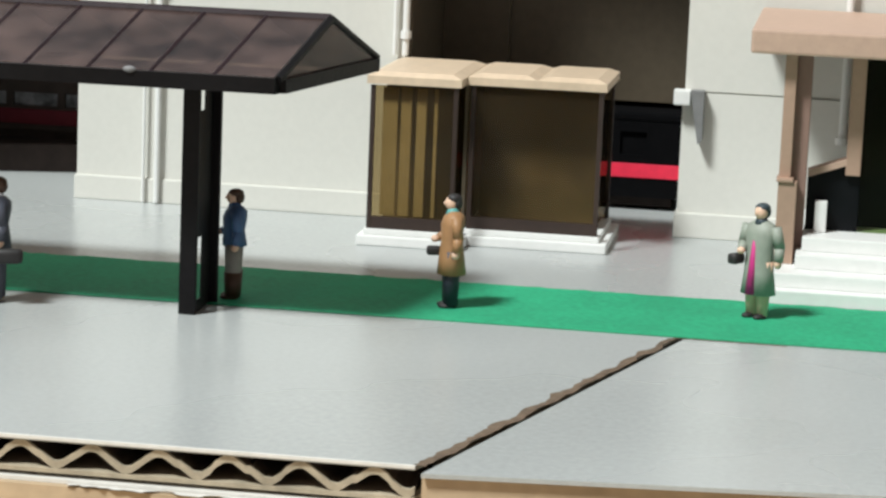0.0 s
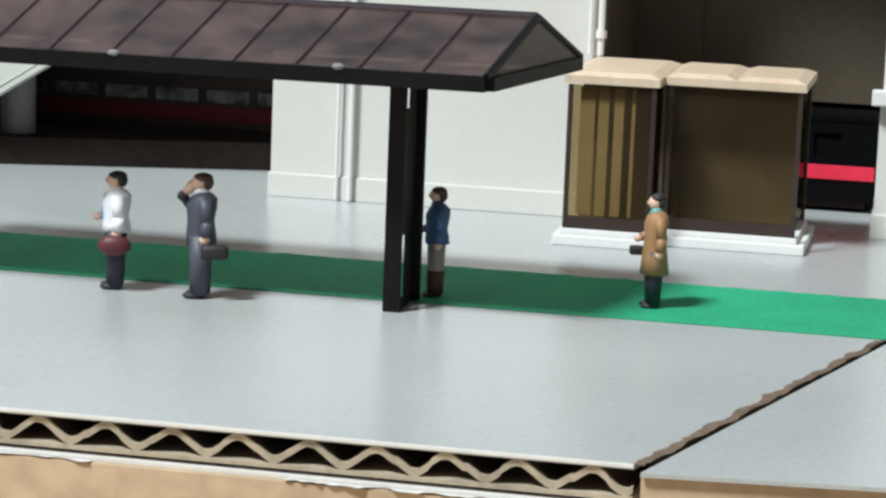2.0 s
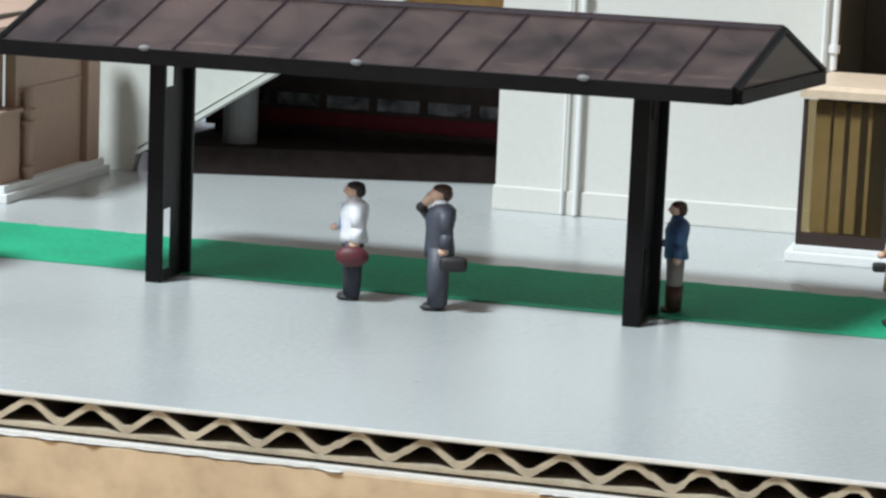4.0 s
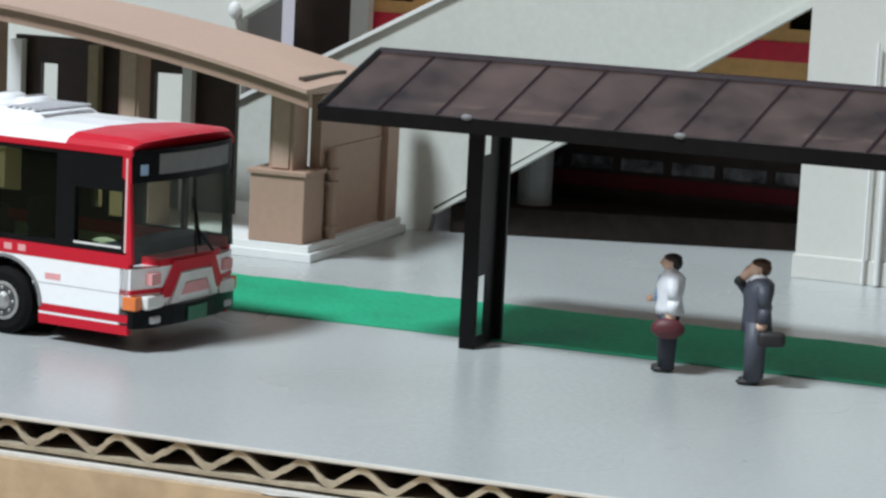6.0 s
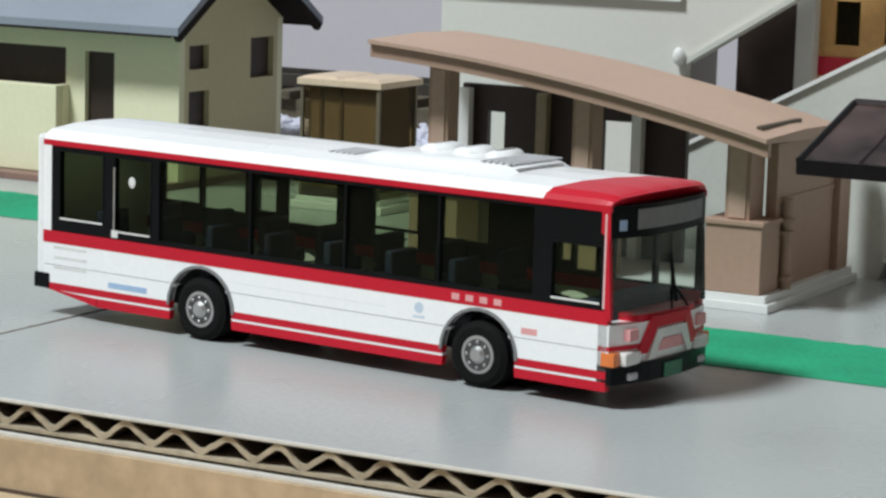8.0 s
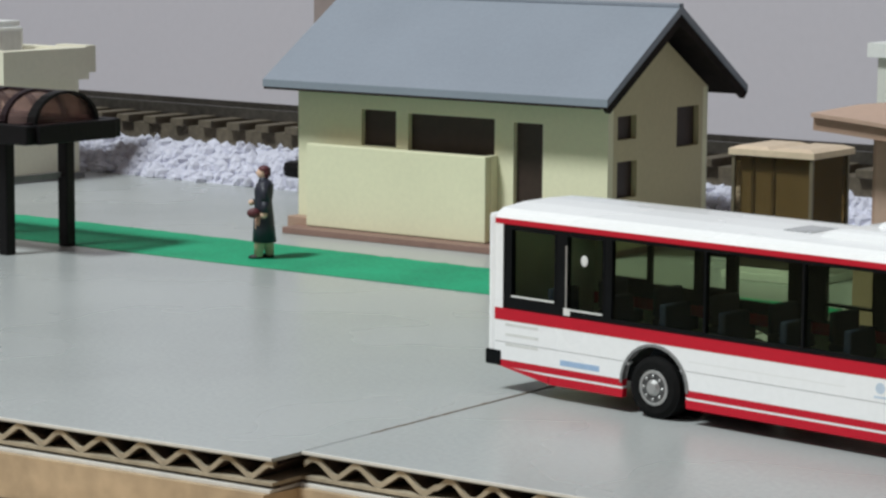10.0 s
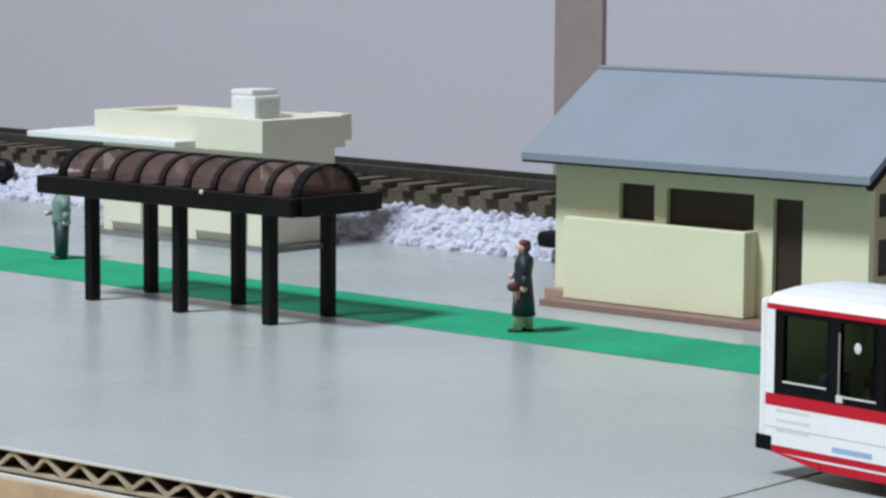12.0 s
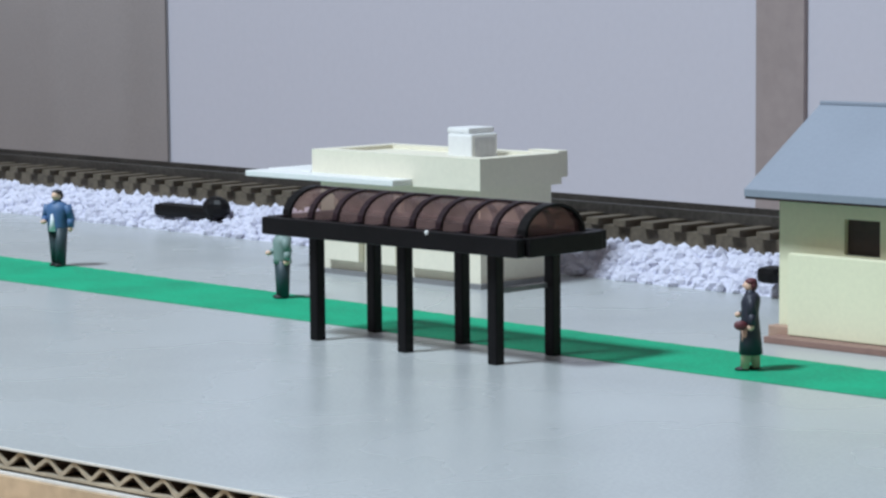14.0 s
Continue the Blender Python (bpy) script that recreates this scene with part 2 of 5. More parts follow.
# ---- the room ----
def room():
    floor_z = -72
    x0, x1, y0, y1, top = -190, 150, -190, 60, 150
    tagged(part("floor", B(x0, y0, floor_z - 3, x1, y1, floor_z), M["wood"]), "brown wooden room floor", "floor", kind="structure")
    tagged(part("ceiling", B(x0, y0, top, x1, y1, top + 3), M["ceilingpaint"]), "white painted room ceiling", "ceiling", kind="structure")
    tagged(part("wall_north", B(x0, y1, floor_z, x1, y1 + 3, top), M["wallpaper"]), "pale lilac grey papered room wall", "wall", kind="structure")
    # Three unseen walls, given a dark colour to reduce the fill light.
    tagged(part("wall_south", B(x0, y0 - 3, floor_z, x1, y0, top), M["pillar"]), "unseen room wall, kept dark to cut bounced light", "wall", kind="structure")
    tagged(part("wall_west", B(x0 - 3, y0, floor_z, x0, y1, top), M["pillar"]), "unseen room wall, kept dark to cut bounced light", "wall", kind="structure")
    tagged(part("wall_east", B(x1, y0, floor_z, x1 + 3, y1, top), M["pillar"]), "unseen room wall, kept dark to cut bounced light", "wall", kind="structure")
    tagged(part("wall_post", B(-54.9, 59.7, floor_z, -52.4, 59.97, top, bevel=0.05), M["pillar"]), "brown grey wooden post on the room wall", "post", kind="structure")
    bm = bmesh.new()
    n = 60
    rows = []
    for i in range(n + 1):
        x = -188 + (94.2) * i / n
        y = 59.83 + 0.1 * math.sin(i * 0.9) + 0.04 * math.sin(i * 2.3)
        rows.append((bm.verts.new((x, y, -65)), bm.verts.new((x, y, 140)), bm.verts.new((x, y + 0.12, 140)), bm.verts.new((x, y + 0.12, -65))))
    for a, b in zip(rows, rows[1:]):
        for i in range(4):
            bm.faces.new((a[i], b[i], b[(i + 1) % 4], a[(i + 1) % 4]))
    tagged(part("curtain", bm, M["curtain"], smooth=True), "grey cloth curtain hanging on the room wall", "curtain")
    lampt = thing("ceiling_light", (LAMP[0] * 100, LAMP[1] * 100, 150), "round white ceiling light", "lamp")
    bm = cyl(bmesh.new(), (0, 0, -2.5), (0, 0, 0), 17, 18, 40)
    part("housing", bm, M["whiteplastic"], lampt)
    table = thing("table", (-10, 10, floor_z), "wide pale wooden table under the layout", "table")
    part("tabletop", B(-75, -27.5, 69.2, 60, 9, 71.125, bevel=0.3), M["palewood"], table)
    for x in (-70, 55):
        for y in (-22, 4):
            part("leg", B(x - 2.5, y - 2.5, 0, x + 2.5, y + 2.5, 69.2, bevel=0.3), M["wood"], table)


room()


# ---- the cardboard sheets that carry the layout ----
def flute(bm, x0, y0, x1, y1, start, depth, pitch, zlo, zhi, thick=0.03, phase=0.0):
    """A wavy core, seen end-on along the line from (x0, y0) to (x1, y1), going depth back."""
    length = math.hypot(x1 - x0, y1 - y0)
    dx, dy = (x1 - x0) / length, (y1 - y0) / length
    steps = int(length / pitch * 16)
    rng = random.Random(5)
    rows, jit = [], 0
    for i in range(steps + 1):
        s = length * i / steps
        if i % 8 == 0:
            jit = rng.uniform(-0.035, 0.035)
        wave = math.sin(2 * math.pi * (s / pitch + phase) + jit * 6)
        wave = max(-1, min(1, 1.3 * 2 / math.pi * math.asin(wave)))
        z = (zlo + zhi) / 2 + wave * ((zhi - zlo) / 2 - thick)
        y_in = start + 0.02 + 0.03 * noise.noise((s * 2.0, 3.1, 0))
        ring = []
        for back in (y_in, depth):
            for dz in (-thick, thick):
                ring.append(bm.verts.new((x0 + dx * s - dy * back, y0 + dy * s + dx * back, z + dz)))
        rows.append(ring)
    for a, b in zip(rows, rows[1:]):
        for i, j in ((0, 1), (1, 3), (3, 2), (2, 0)):
            bm.faces.new((a[i], a[j], b[j], b[i]))
    return bm


PITCH, PHASE = 0.5605, 0.010


def sheet(name, outline, front, label, flutes=True):
    ob = thing(name, (0, 0, 0), label, "cardboard", kind="structure")
    bm = prism(bmesh.new(), outline, "z", -0.035, 0)
    part("top_liner", bm, M["board"], ob)
    part("bottom_liner", prism(bmesh.new(), outline, "z", -0.285, -0.25), M["kraft_pale"] if flutes else M["white_liner"], ob)
    inset = [(x, y + (0.12 if i < 2 else 0)) for i, (x, y) in enumerate(outline)]
    # Dark slab paints in the shade of the gap below the liner.
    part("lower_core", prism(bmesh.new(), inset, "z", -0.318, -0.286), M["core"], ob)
    lip = [(x, y - (0.04 if i < 2 else 0)) for i, (x, y) in enumerate(outline)]
    part("white_backing", prism(bmesh.new(), lip, "z", -0.352, -0.32), M["white_liner"], ob)
    (xa, ya), (xb, yb) = front
    if flutes:
        edge = [(xa, ya - 0.012), (xb, yb - 0.012), (xb, yb + 0.022), (xa, ya + 0.022)]
        part("cut_edge", prism(bmesh.new(), edge, "z", -0.022, 0.004), M["white_liner"], ob, "white cut edge of the top paper")
        part("fluting", flute(bmesh.new(), xa, ya, xb, yb, 0.0, 0.06, PITCH, -0.25, -0.035, 0.03, PHASE), M["kraft_pale"], ob, "pale cut edge of the wavy core")
        # Behind the pale cut edge the same paper carries the tunnel shade.
        part("fluting", flute(bmesh.new(), xa, ya, xb, yb, 0.065, 4.0, PITCH, -0.25, -0.035, 0.02, PHASE), M["core"], ob, "inner paper of the wavy core, darkened for tunnel shade")
        back = [(x, y + (3.8 if i < 2 else 0)) for i, (x, y) in enumerate(outline)]
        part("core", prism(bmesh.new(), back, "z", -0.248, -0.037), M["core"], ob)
    else:
        part("core", prism(bmesh.new(), [(x, y + (0.05 if i < 2 else 0)) for i, (x, y) in enumerate(outline)], "z", -0.248, -0.037), M["kraft"], ob)
    return ob


sheet("cardboard_sheet", [(-62, -9.3), (-1.935, -6.2), (-1.935, -4.7), (-1.98, -1.2), (-1.97, 18.2), (-62, 18.2)], ((-62, -9.3), (-1.935, -6.2)), "grey painted corrugated cardboard sheet under the shelter")
sheet("cardboard_sheet", [(-1.92, -5.74), (15.92, -5.74), (19.2, 6.0), (19.2, 18.2), (-1.86, 18.2)], ((-1.92, -5.74), (15.92, -5.74)), "grey painted corrugated cardboard sheet under the bus and station")
sheet("cardboard_sheet", [(16.0, -5.95), (44, -2.6), (44, 18.2), (19.27, 18.2), (19.27, 6.0)], ((16.0, -5.95), (44, -2.6)), "grey painted cardboard sheet beyond the torn joint", flutes=False)
base = thing("base_board", (0, 0, 0), "brown kraft cardboard board below the grey sheets", "cardboard", kind="structure")
BOARD = [(-64, -9.52), (-1.95, -6.32), (-1.88, -5.86), (15.95, -5.86), (16.02, -6.08), (46, -2.5), (46, 18.5), (-64, 18.5)]
part("board", prism(bmesh.new(), BOARD, "z", -0.84, -0.354), M["kraft"], base)
# Thin dark strip along the bottom edge of the board.
part("bottom_liner", prism(bmesh.new(), [(x, y - (0.02 if y < 0 else 0)) for x, y in BOARD], "z", -0.872, -0.841), M["core"], base, "thin dark brown strip along the board bottom")


# ---- green paper strips ----
def strip(name, outline, label):
    """A paper strip; its near edge is cut clean, its far edge is torn a little."""
    n = len(outline) // 2
    near, far = outline[:n], outline[n:]
    ragged = []
    for (xa, ya), (xb, yb) in zip(far, far[1:]):
        steps = max(2, int(abs(xb - xa) / 0.12))
        for i in range(steps):
            x, y = xa + (xb - xa) * i / steps, ya + (yb - ya) * i / steps
            ragged.append((x, y + 0.05 * noise.noise((x * 2.2, 7.0, 0)) + 0.07 * noise.noise((x * 6.5, 3.0, 0))))
    ragged.append(far[-1])
    ob = part(name, prism(bmesh.new(), near + ragged, "z", 0.003, 0.014), M["green"])
    return tagged(ob, label, "paper strip", kind="structure")


strip("green_strip", [(-1.85, 0), (17.45, -0.03), (30, -0.05), (30, 2.1), (14, 2.09), (-1.85, 2.08)], "bright green paper strip before the station")
strip("green_strip", [(-50, 4.75), (-28, 4.45), (-2.0, 4.1), (-2.0, 6.08), (-28, 6.95), (-50, 7.8)], "bright green paper strip by the toilet house")


# ---- gabled shelter over the bus stop ----
def shelter_gabled():
    s = thing("bus_shelter", (10.2, 0.3, 0), "long dark brown plastic shelter with smoked roof panes", "shelter")
    ox, oy = 10.2, 0.3
    ya, yr, yb, ze, zr = -1.34, -0.02, 1.3, 2.42, 2.9
    def L(x, y, z):
        return (x - ox, y - oy, z)
    def along(u, y):
        """The place u along the roof at depth y; its ends are cut a little askew."""
        left, right = 6.48 + 0.06 * (y - ya), 13.8 + 0.17 * (y - ya)
        return left + (right - left) * u
    def plank(pts, z0, z1):
        return prism(bmesh.new(), [(x - ox, y - oy) for x, y in pts], "z", z0, z1)
    for y in (ya, yb):
        part("eave_beam", plank([(along(0, y - 0.06), y - 0.06), (along(1, y - 0.06), y - 0.06), (along(1, y + 0.06), y + 0.06), (along(0, y + 0.06), y + 0.06)], 2.29, ze + 0.02), M["black"], s)
    for u in (0, 1):
        part("end_beam", plank([(along(u, ya + 0.06) - 0.06, ya + 0.06), (along(u, ya + 0.06) + 0.06, ya + 0.06), (along(u, yb - 0.06) + 0.06, yb - 0.06), (along(u, yb - 0.06) - 0.06, yb - 0.06)], 2.29, 2.42), M["black"], s)
    for y in (-0.62, 0.08):
        part("purlin", plank([(along(0.01, y), y), (along(0.99, y), y), (along(0.99, y + 0.08), y + 0.08), (along(0.01, y + 0.08), y + 0.08)], 2.3, 2.37), M["brownrib"], s)
    for k in range(1, 6):
        xm = along(k / 6, 0)
        part("tie_beam", plank([(xm - 0.04, ya + 0.07), (xm + 0.04, ya + 0.07), (xm + 0.04, yb - 0.07), (xm - 0.04, yb - 0.07)], 2.372, 2.41), M["brownrib"], s)
    part("ridge", cyl(bmesh.new(), L(along(0, yr), yr, zr), L(along(1, yr), yr, zr), 0.05, n=8), M["brownrib"], s)
    n = 12
    for i in range(n + 1):
        bm = bmesh.new()
        for y in (ya, yb):
            cyl(bm, L(along(i / n, y), y, ze), L(along(i / n, yr), yr, zr), 0.045 if i in (0, n) else 0.026, n=6)
        part("rib", bm, M["black"] if i in (0, n) else M["brownrib"], s)
    for i in range(n):
        for y in (ya, yb):
            bm = bmesh.new()
            quad = [L(along((i + 0.03) / n, y), y, ze), L(along((i + 0.97) / n, y), y, ze), L(along((i + 0.97) / n, yr), yr, zr), L(along((i + 0.03) / n, yr), yr, zr)]
            lo = [bm.verts.new((a, b, c - 0.012)) for a, b, c in quad]
            hi = [bm.verts.new((a, b, c + 0.012)) for a, b, c in quad]
            bm.faces.new(lo[::-1]); bm.faces.new(hi)
            for k in range(4):
                bm.faces.new((lo[k], lo[(k + 1) % 4], hi[(k + 1) % 4], hi[k]))
            part("roof_pane", bm, M["roofglass"], s)
    for u in (0, 1):
        bm = prism(bmesh.new(), [(ya - oy, 2.4), (yb - oy, 2.4), (yr - oy, zr)], "x", -0.015, 0.015)
        for v in bm.verts:
            v.co.x += along(u, v.co.y + oy) - ox
        part("gable_pane", bm, M["roofglass"], s)
    for px in (7.79, 12.72):
        part("post", B(px - ox, -0.6 - oy, 0.0, px + 0.17 - ox, -0.54 - oy, 2.31, bevel=0.012), M["black"], s)
        bm = holed(bmesh.new(), -0.54 - oy, 0, 0.05 - oy, 2.31, [(-0.53 - oy, 0.12, -0.29 - oy, 0.74), (-0.53 - oy, 1.98, -0.29 - oy, 2.19)], "x", px - ox + 0.136, px - ox + 0.148)
        part("web", bm, M["black"], s)
        part("flange", B(px - ox + 0.05, 0.05 - oy, 0, px - ox + 0.225, 0.12 - oy, 2.31, bevel=0.012), M["black"], s)
    for x in (8.05, 10.2, 12.4):
        part("lug", ball(bmesh.new(), L(x, ya - 0.05, 2.45), 0.045, 1.4, 1, 0.7), M["grey"], s, "worn pale moulding lug")


shelter_gabled()


# ---- shelter with a barrel roof ----
def shelter_arched():
    ox, oy = -17.0, 3.6
    s = thing("bus_shelter", (ox, oy, 0), "small black shelter with a ribbed barrel roof of smoked plastic", "shelter", turn=0)
    x0, x1, ya, yb = -20.15 - ox, -14.1 - ox, 2.6 - oy, 4.5 - oy
    for y in (ya, yb):
        part("eave_beam", B(x0, y - 0.1, 1.78, x1, y + 0.1, 2.08, bevel=0.03), M["black"], s)
    for x in (x0, x1):
        part("end_beam", B(x - 0.09, ya + 0.1, 1.78, x + 0.09, yb - 0.1, 2.08, bevel=0.02), M["black"], s)
    for x in (-19.15, -17.0, -14.93):
        for y in (2.87, 4.2):
            part("post", B(x - ox - 0.1, y - oy - 0.1, 0, x - ox + 0.1, y - oy + 0.1, 1.82, bevel=0.03), M["black"], s)
    n, rise = 9, 0.46
    yc, ry = (ya + yb) / 2, (yb - ya) / 2 - 0.3
    def arc(x, r, k=12):
        return [(x, yc - ry * math.cos(math.pi * j / k) * r, 2.06 + rise * math.sin(math.pi * j / k) * r) for j in range(k + 1)]
    for i in range(n + 1):
        x = x0 + 0.25 + (x1 - x0 - 0.5) * i / n
        bm = bmesh.new()
        wide = 0.09 if i in (0, n) else 0.06
        pts = [[bm.verts.new((x + d, y, z)) for _, y, z in arc(x, r)] for d, r in ((-wide, 1.0), (wide, 1.0), (wide, 1.1), (-wide, 1.1))]
        for a in range(4):
            for j in range(12):
                bm.faces.new((pts[a][j], pts[(a + 1) % 4][j], pts[(a + 1) % 4][j + 1], pts[a][j + 1]))
        bmesh.ops.recalc_face_normals(bm, faces=bm.faces)
        part("rib", bm, M["black"] if i in (0, n) else M["brownrib"], s)
    for i in range(n):
        xa, xb = (x0 + 0.25 + (x1 - x0 - 0.5) * k / n for k in (i, i + 1))
        bm = bmesh.new()
        a, b = ([bm.verts.new(p) for p in arc(x, 1.02)] for x in (xa, xb))
        for j in range(12):
            bm.faces.new((a[j], b[j], b[j + 1], a[j + 1]))
        part("roof_pane", bm, M["barrelglass"], s, smooth=True)
    for y0, y1 in ((ya + 0.101, yc - ry - 0.01), (yc + ry + 0.01, yb - 0.101)):
        part("gutter", B(x0 + 0.1, y0, 1.98, x1 - 0.1, y1, 2.03), M["black"], s)
    for i in range(n + 1):
        x = x0 + 0.25 + (x1 - x0 - 0.5) * i / n
        part("rib_foot", B(x - 0.05, ya + 0.05, 2.031, x + 0.05, yc - ry + 0.02, 2.1, bevel=0.01), M["brownrib"], s)
    part("ridge_strip", B(x0 + 0.3, yc - 0.05, 2.06 + rise * 1.03, x1 - 0.3, yc + 0.05, 2.06 + rise * 1.09), M["brownrib"], s)
    part("gable_pane", prism(bmesh.new(), [(y, z) for _, y, z in arc(0, 1.0)], "x", x1 - 0.27, x1 - 0.24), M["barrelglass"], s)
    part("bench_rail", B(x1 - 0.95, 2.87 - oy, 1.12, x1 - 0.85, 4.2 - oy, 1.2), M["grey"], s)
    part("lug", ball(bmesh.new(), (0.9, ya - 0.1, 2.06), 0.04), M["lampglass"], s, "pale moulding lug")


shelter_arched()


# ---- the bus ----
def bus():
    b = thing("bus", (0.115, -1.185, 0), "white model bus with red stripes and dark windows", "bus", turn=-7.5)
    b.scale = (1.04, 1.04, 1.04)
    xr, xf, w = -2.36, 5.04, 0.87
    # body shell: lower panels in slabs with wheel arches cut out, split by colour
    def arch_panel(z0, z1, xs, xe, arches, y0, y1):
        bm = bmesh.new()
        cuts = sorted({xs, xe, *[min(xe, max(xs, c + r * math.cos(math.pi * k / 14))) for c, r in arches for k in range(15)]})
        for a, c in zip(cuts, cuts[1:]):
            if c - a < 1e-5:
                continue
            def low(x):
                z = z0
                for cx, r in arches:
                    d = r * r - (x - cx) ** 2
                    if d > 1e-9:
                        z = max(z, 0.33 + math.sqrt(d))
                return z
            la, lc = low(a), low(c)
            if la >= z1 and lc >= z1:
                continue
            prism(bm, [(a, min(la, z1 - 0.001)), (c, min(lc, z1 - 0.001)), (c, z1), (a, z1)], "y", y0, y1)
        bmesh.ops.remove_doubles(bm, verts=bm.verts, dist=1e-4)
        return bm
    arches = ((0.0, 0.43), (3.53, 0.43))
    body = part("body", B(xr + 0.1, -w + 0.08, 0.34, xf - 0.12, w - 0.08, 0.5), M["busblack"], b, "black bus floor")
    for side in (-1, 1):
        ya, yb = sorted((side * w, side * (w - 0.07)))
        def slab(z0, z1, name, mat, out=0.0, xs=xr + 0.1, xe=xf - 0.06):
            y0, y1 = (ya - out, yb) if side < 0 else (ya, yb + out)
            return part(name, arch_panel(z0, z1, xs, xe, arches, y0, y1), mat, b)
        slab(0.17, 0.26, "skirt_stripe", M["busred"], 0.002, xr + 0.9)
        part("skirt_tail", prism(bmesh.new(), [(xr + 0.2, 0.285), (xr + 0.89, 0.172), (xr + 0.89, 0.26), (xr + 0.34, 0.284)], "y", *sorted((side * (w + 0.001), side * (w - 0.07)))), M["busred"], b)
        slab(0.262, 0.285, "skirt_line", M["buswhite"], 0, xr + 0.35)
        slab(0.287, 0.36, "skirt_stripe", M["busred"], 0.002, xr + 0.15)
        slab(0.362, 0.555, "side_panel", M["buswhite"])
        slab(0.562, 0.80, "side_panel", M["buswhite"])
        slab(0.80, 0.93, "side_stripe", M["busred"], 0.003)
        slab(1.86, 1.92, "roof_stripe", M["busred"], 0.003)
        # window band
        y0, y1 = (ya + 0.008, yb) if side < 0 else (ya, yb - 0.008)
        holes = [(-2.02, 1.08, -1.4, 1.8), (-1.22, 1.02, -0.72, 1.8), (-0.6, 0.98, 0.62, 1.82), (0.65, 0.98, 1.85, 1.82), (1.88, 0.98, 3.0, 1.82), (3.03, 0.98, 4.12, 1.82), (4.34, 1.0, 4.88, 1.52)]
        if side > 0:
            holes = [(-2.02, 1.14, -1.49, 1.56), (-1.44, 1.1, -0.82, 1.56), (-0.64, 1.15, -0.38, 1.5), (-0.24, 1.06, 0.46, 1.53), (0.95, 1.15, 1.54, 1.55), (0.95, 0.96, 1.55, 1.12), (1.86, 1.12, 2.45, 1.56), (3.34, 1.06, 3.47, 1.24), (3.52, 0.98, 3.77, 1.26), (3.98, 0.95, 4.43, 1.74), (4.48, 0.95, 4.92, 1.74)]
        part("window_band", holed(bmesh.new(), xr + 0.22, 0.93, xf - 0.095, 1.86, holes, "y", y0, y1), M["busblack"], b)
        for i, (a, z0, c, z1) in enumerate(holes):
            pane = part("window", B(a, y0 + 0.02, z0, c, y0 + 0.035, z1), M["screen"] if side > 0 else M["busglass"], b)
            pane.visible_shadow = False
            yo = y0 - 0.006 if side < 0 else y1 - 0.01
            if side < 0 and i in (0, 1, 6):
                part("window_frame", holed(bmesh.new(), a - 0.02, z0 - 0.02, c + 0.02, z1 + 0.02, [(a, z0, c, z1)], "y", yo, yo + 0.016), M["busblack"], pane)
                part("window_trim", B(a, yo - 0.004, z0 - 0.015, c, yo, z0 + 0.005), M["lampglass"], pane, "thin silver trim")
                if i == 1:
                    part("window_trim", B(a - 0.02, yo - 0.004, z0, a, yo, z1 - 0.1), M["rim"], pane, "thin silver trim")
        part("rear_quarter", B(xr + 0.1, ya, 0.932, xr + 0.215, yb, 1.858), M["buswhite"], b)
        part("side_line", B(0.45, (ya if side < 0 else yb) - 0.0015, 0.66, 2.4, (ya if side < 0 else yb) + 0.0015, 0.664), M["lampglass"], b)
        yo = -w - 0.002 if side < 0 else w - 0.001
        for z in (0.52, 0.63, 0.74):
            part("vent", B(-2.1, yo, z, -1.62, yo + 0.003, z + 0.03), M["lampglass"], b)
    # front
    fx = xf - 0.06
    def nose(y):
        return 0.14 * (1 - (abs(y) / w) ** 2.6)
    def front(z0, z1, dx, name, mat, y=w, label=""):
        ys = [-y + 2 * y * i / 14 for i in range(15)]
        line = [(fx - 0.1, -y)] + [(fx + dx - 0.06 + nose(q), q) for q in ys] + [(fx - 0.1, y)]
        return part(name, prism(bmesh.new(), line, "z", z0, z1), mat, b, label)
    def bent(outline, x_out, thick, name, mat, label=""):
        """A flat outline in y and z laid on the curved nose."""
        bm = prism(bmesh.new(), outline, "x", 0, thick)
        for v in bm.verts:
            v.co.x += fx + x_out - 0.06 + nose(v.co.y)
        return part(name, bm, mat, b, label)
    front(0.235, 0.42, 0.12, "front_bumper", M["busblack"])
    front(0.42, 0.555, 0.08, "front_panel", M["buswhite"])
    front(0.555, 0.60, 0.09, "front_stripe", M["busred"])
    front(0.60, 0.80, 0.08, "front_panel", M["buswhite"])
    front(0.80, 0.87, 0.07, "front_stripe", M["busred"], w - 0.35)
    bent([(-0.55, 0.5), (-0.34, 0.84), (0.34, 0.84), (0.55, 0.5), (0.40, 0.5), (0.25, 0.73), (-0.25, 0.73), (-0.40, 0.5)], 0.085, 0.02, "front_arch", M["busred"])
    bent([(-0.40, 0.44), (-0.26, 0.715), (0.26, 0.715), (0.40, 0.44), (0.30, 0.44), (0.18, 0.63), (-0.18, 0.63), (-0.30, 0.44)], 0.085, 0.03, "front_arch", M["lampglass"], "white moulded arch")
    bent([(-0.25, 0.5), (-0.16, 0.61), (0.16, 0.61), (0.25, 0.5)], 0.085, 0.02, "badge", M["pink"], "faded red badge")
    bent([(-0.16, 0.24), (0.16, 0.24), (0.16, 0.38), (-0.16, 0.38)], 0.125, 0.012, "number_plate", M["greenplate"], "dark green plate")
    for y in (-0.62, 0.62):
        hl = part("headlight", B(fx - 0.03, y - 0.15, 0.41, fx + 0.16, y + 0.13, 0.54, bevel=0.03), M["lampglass"], b)
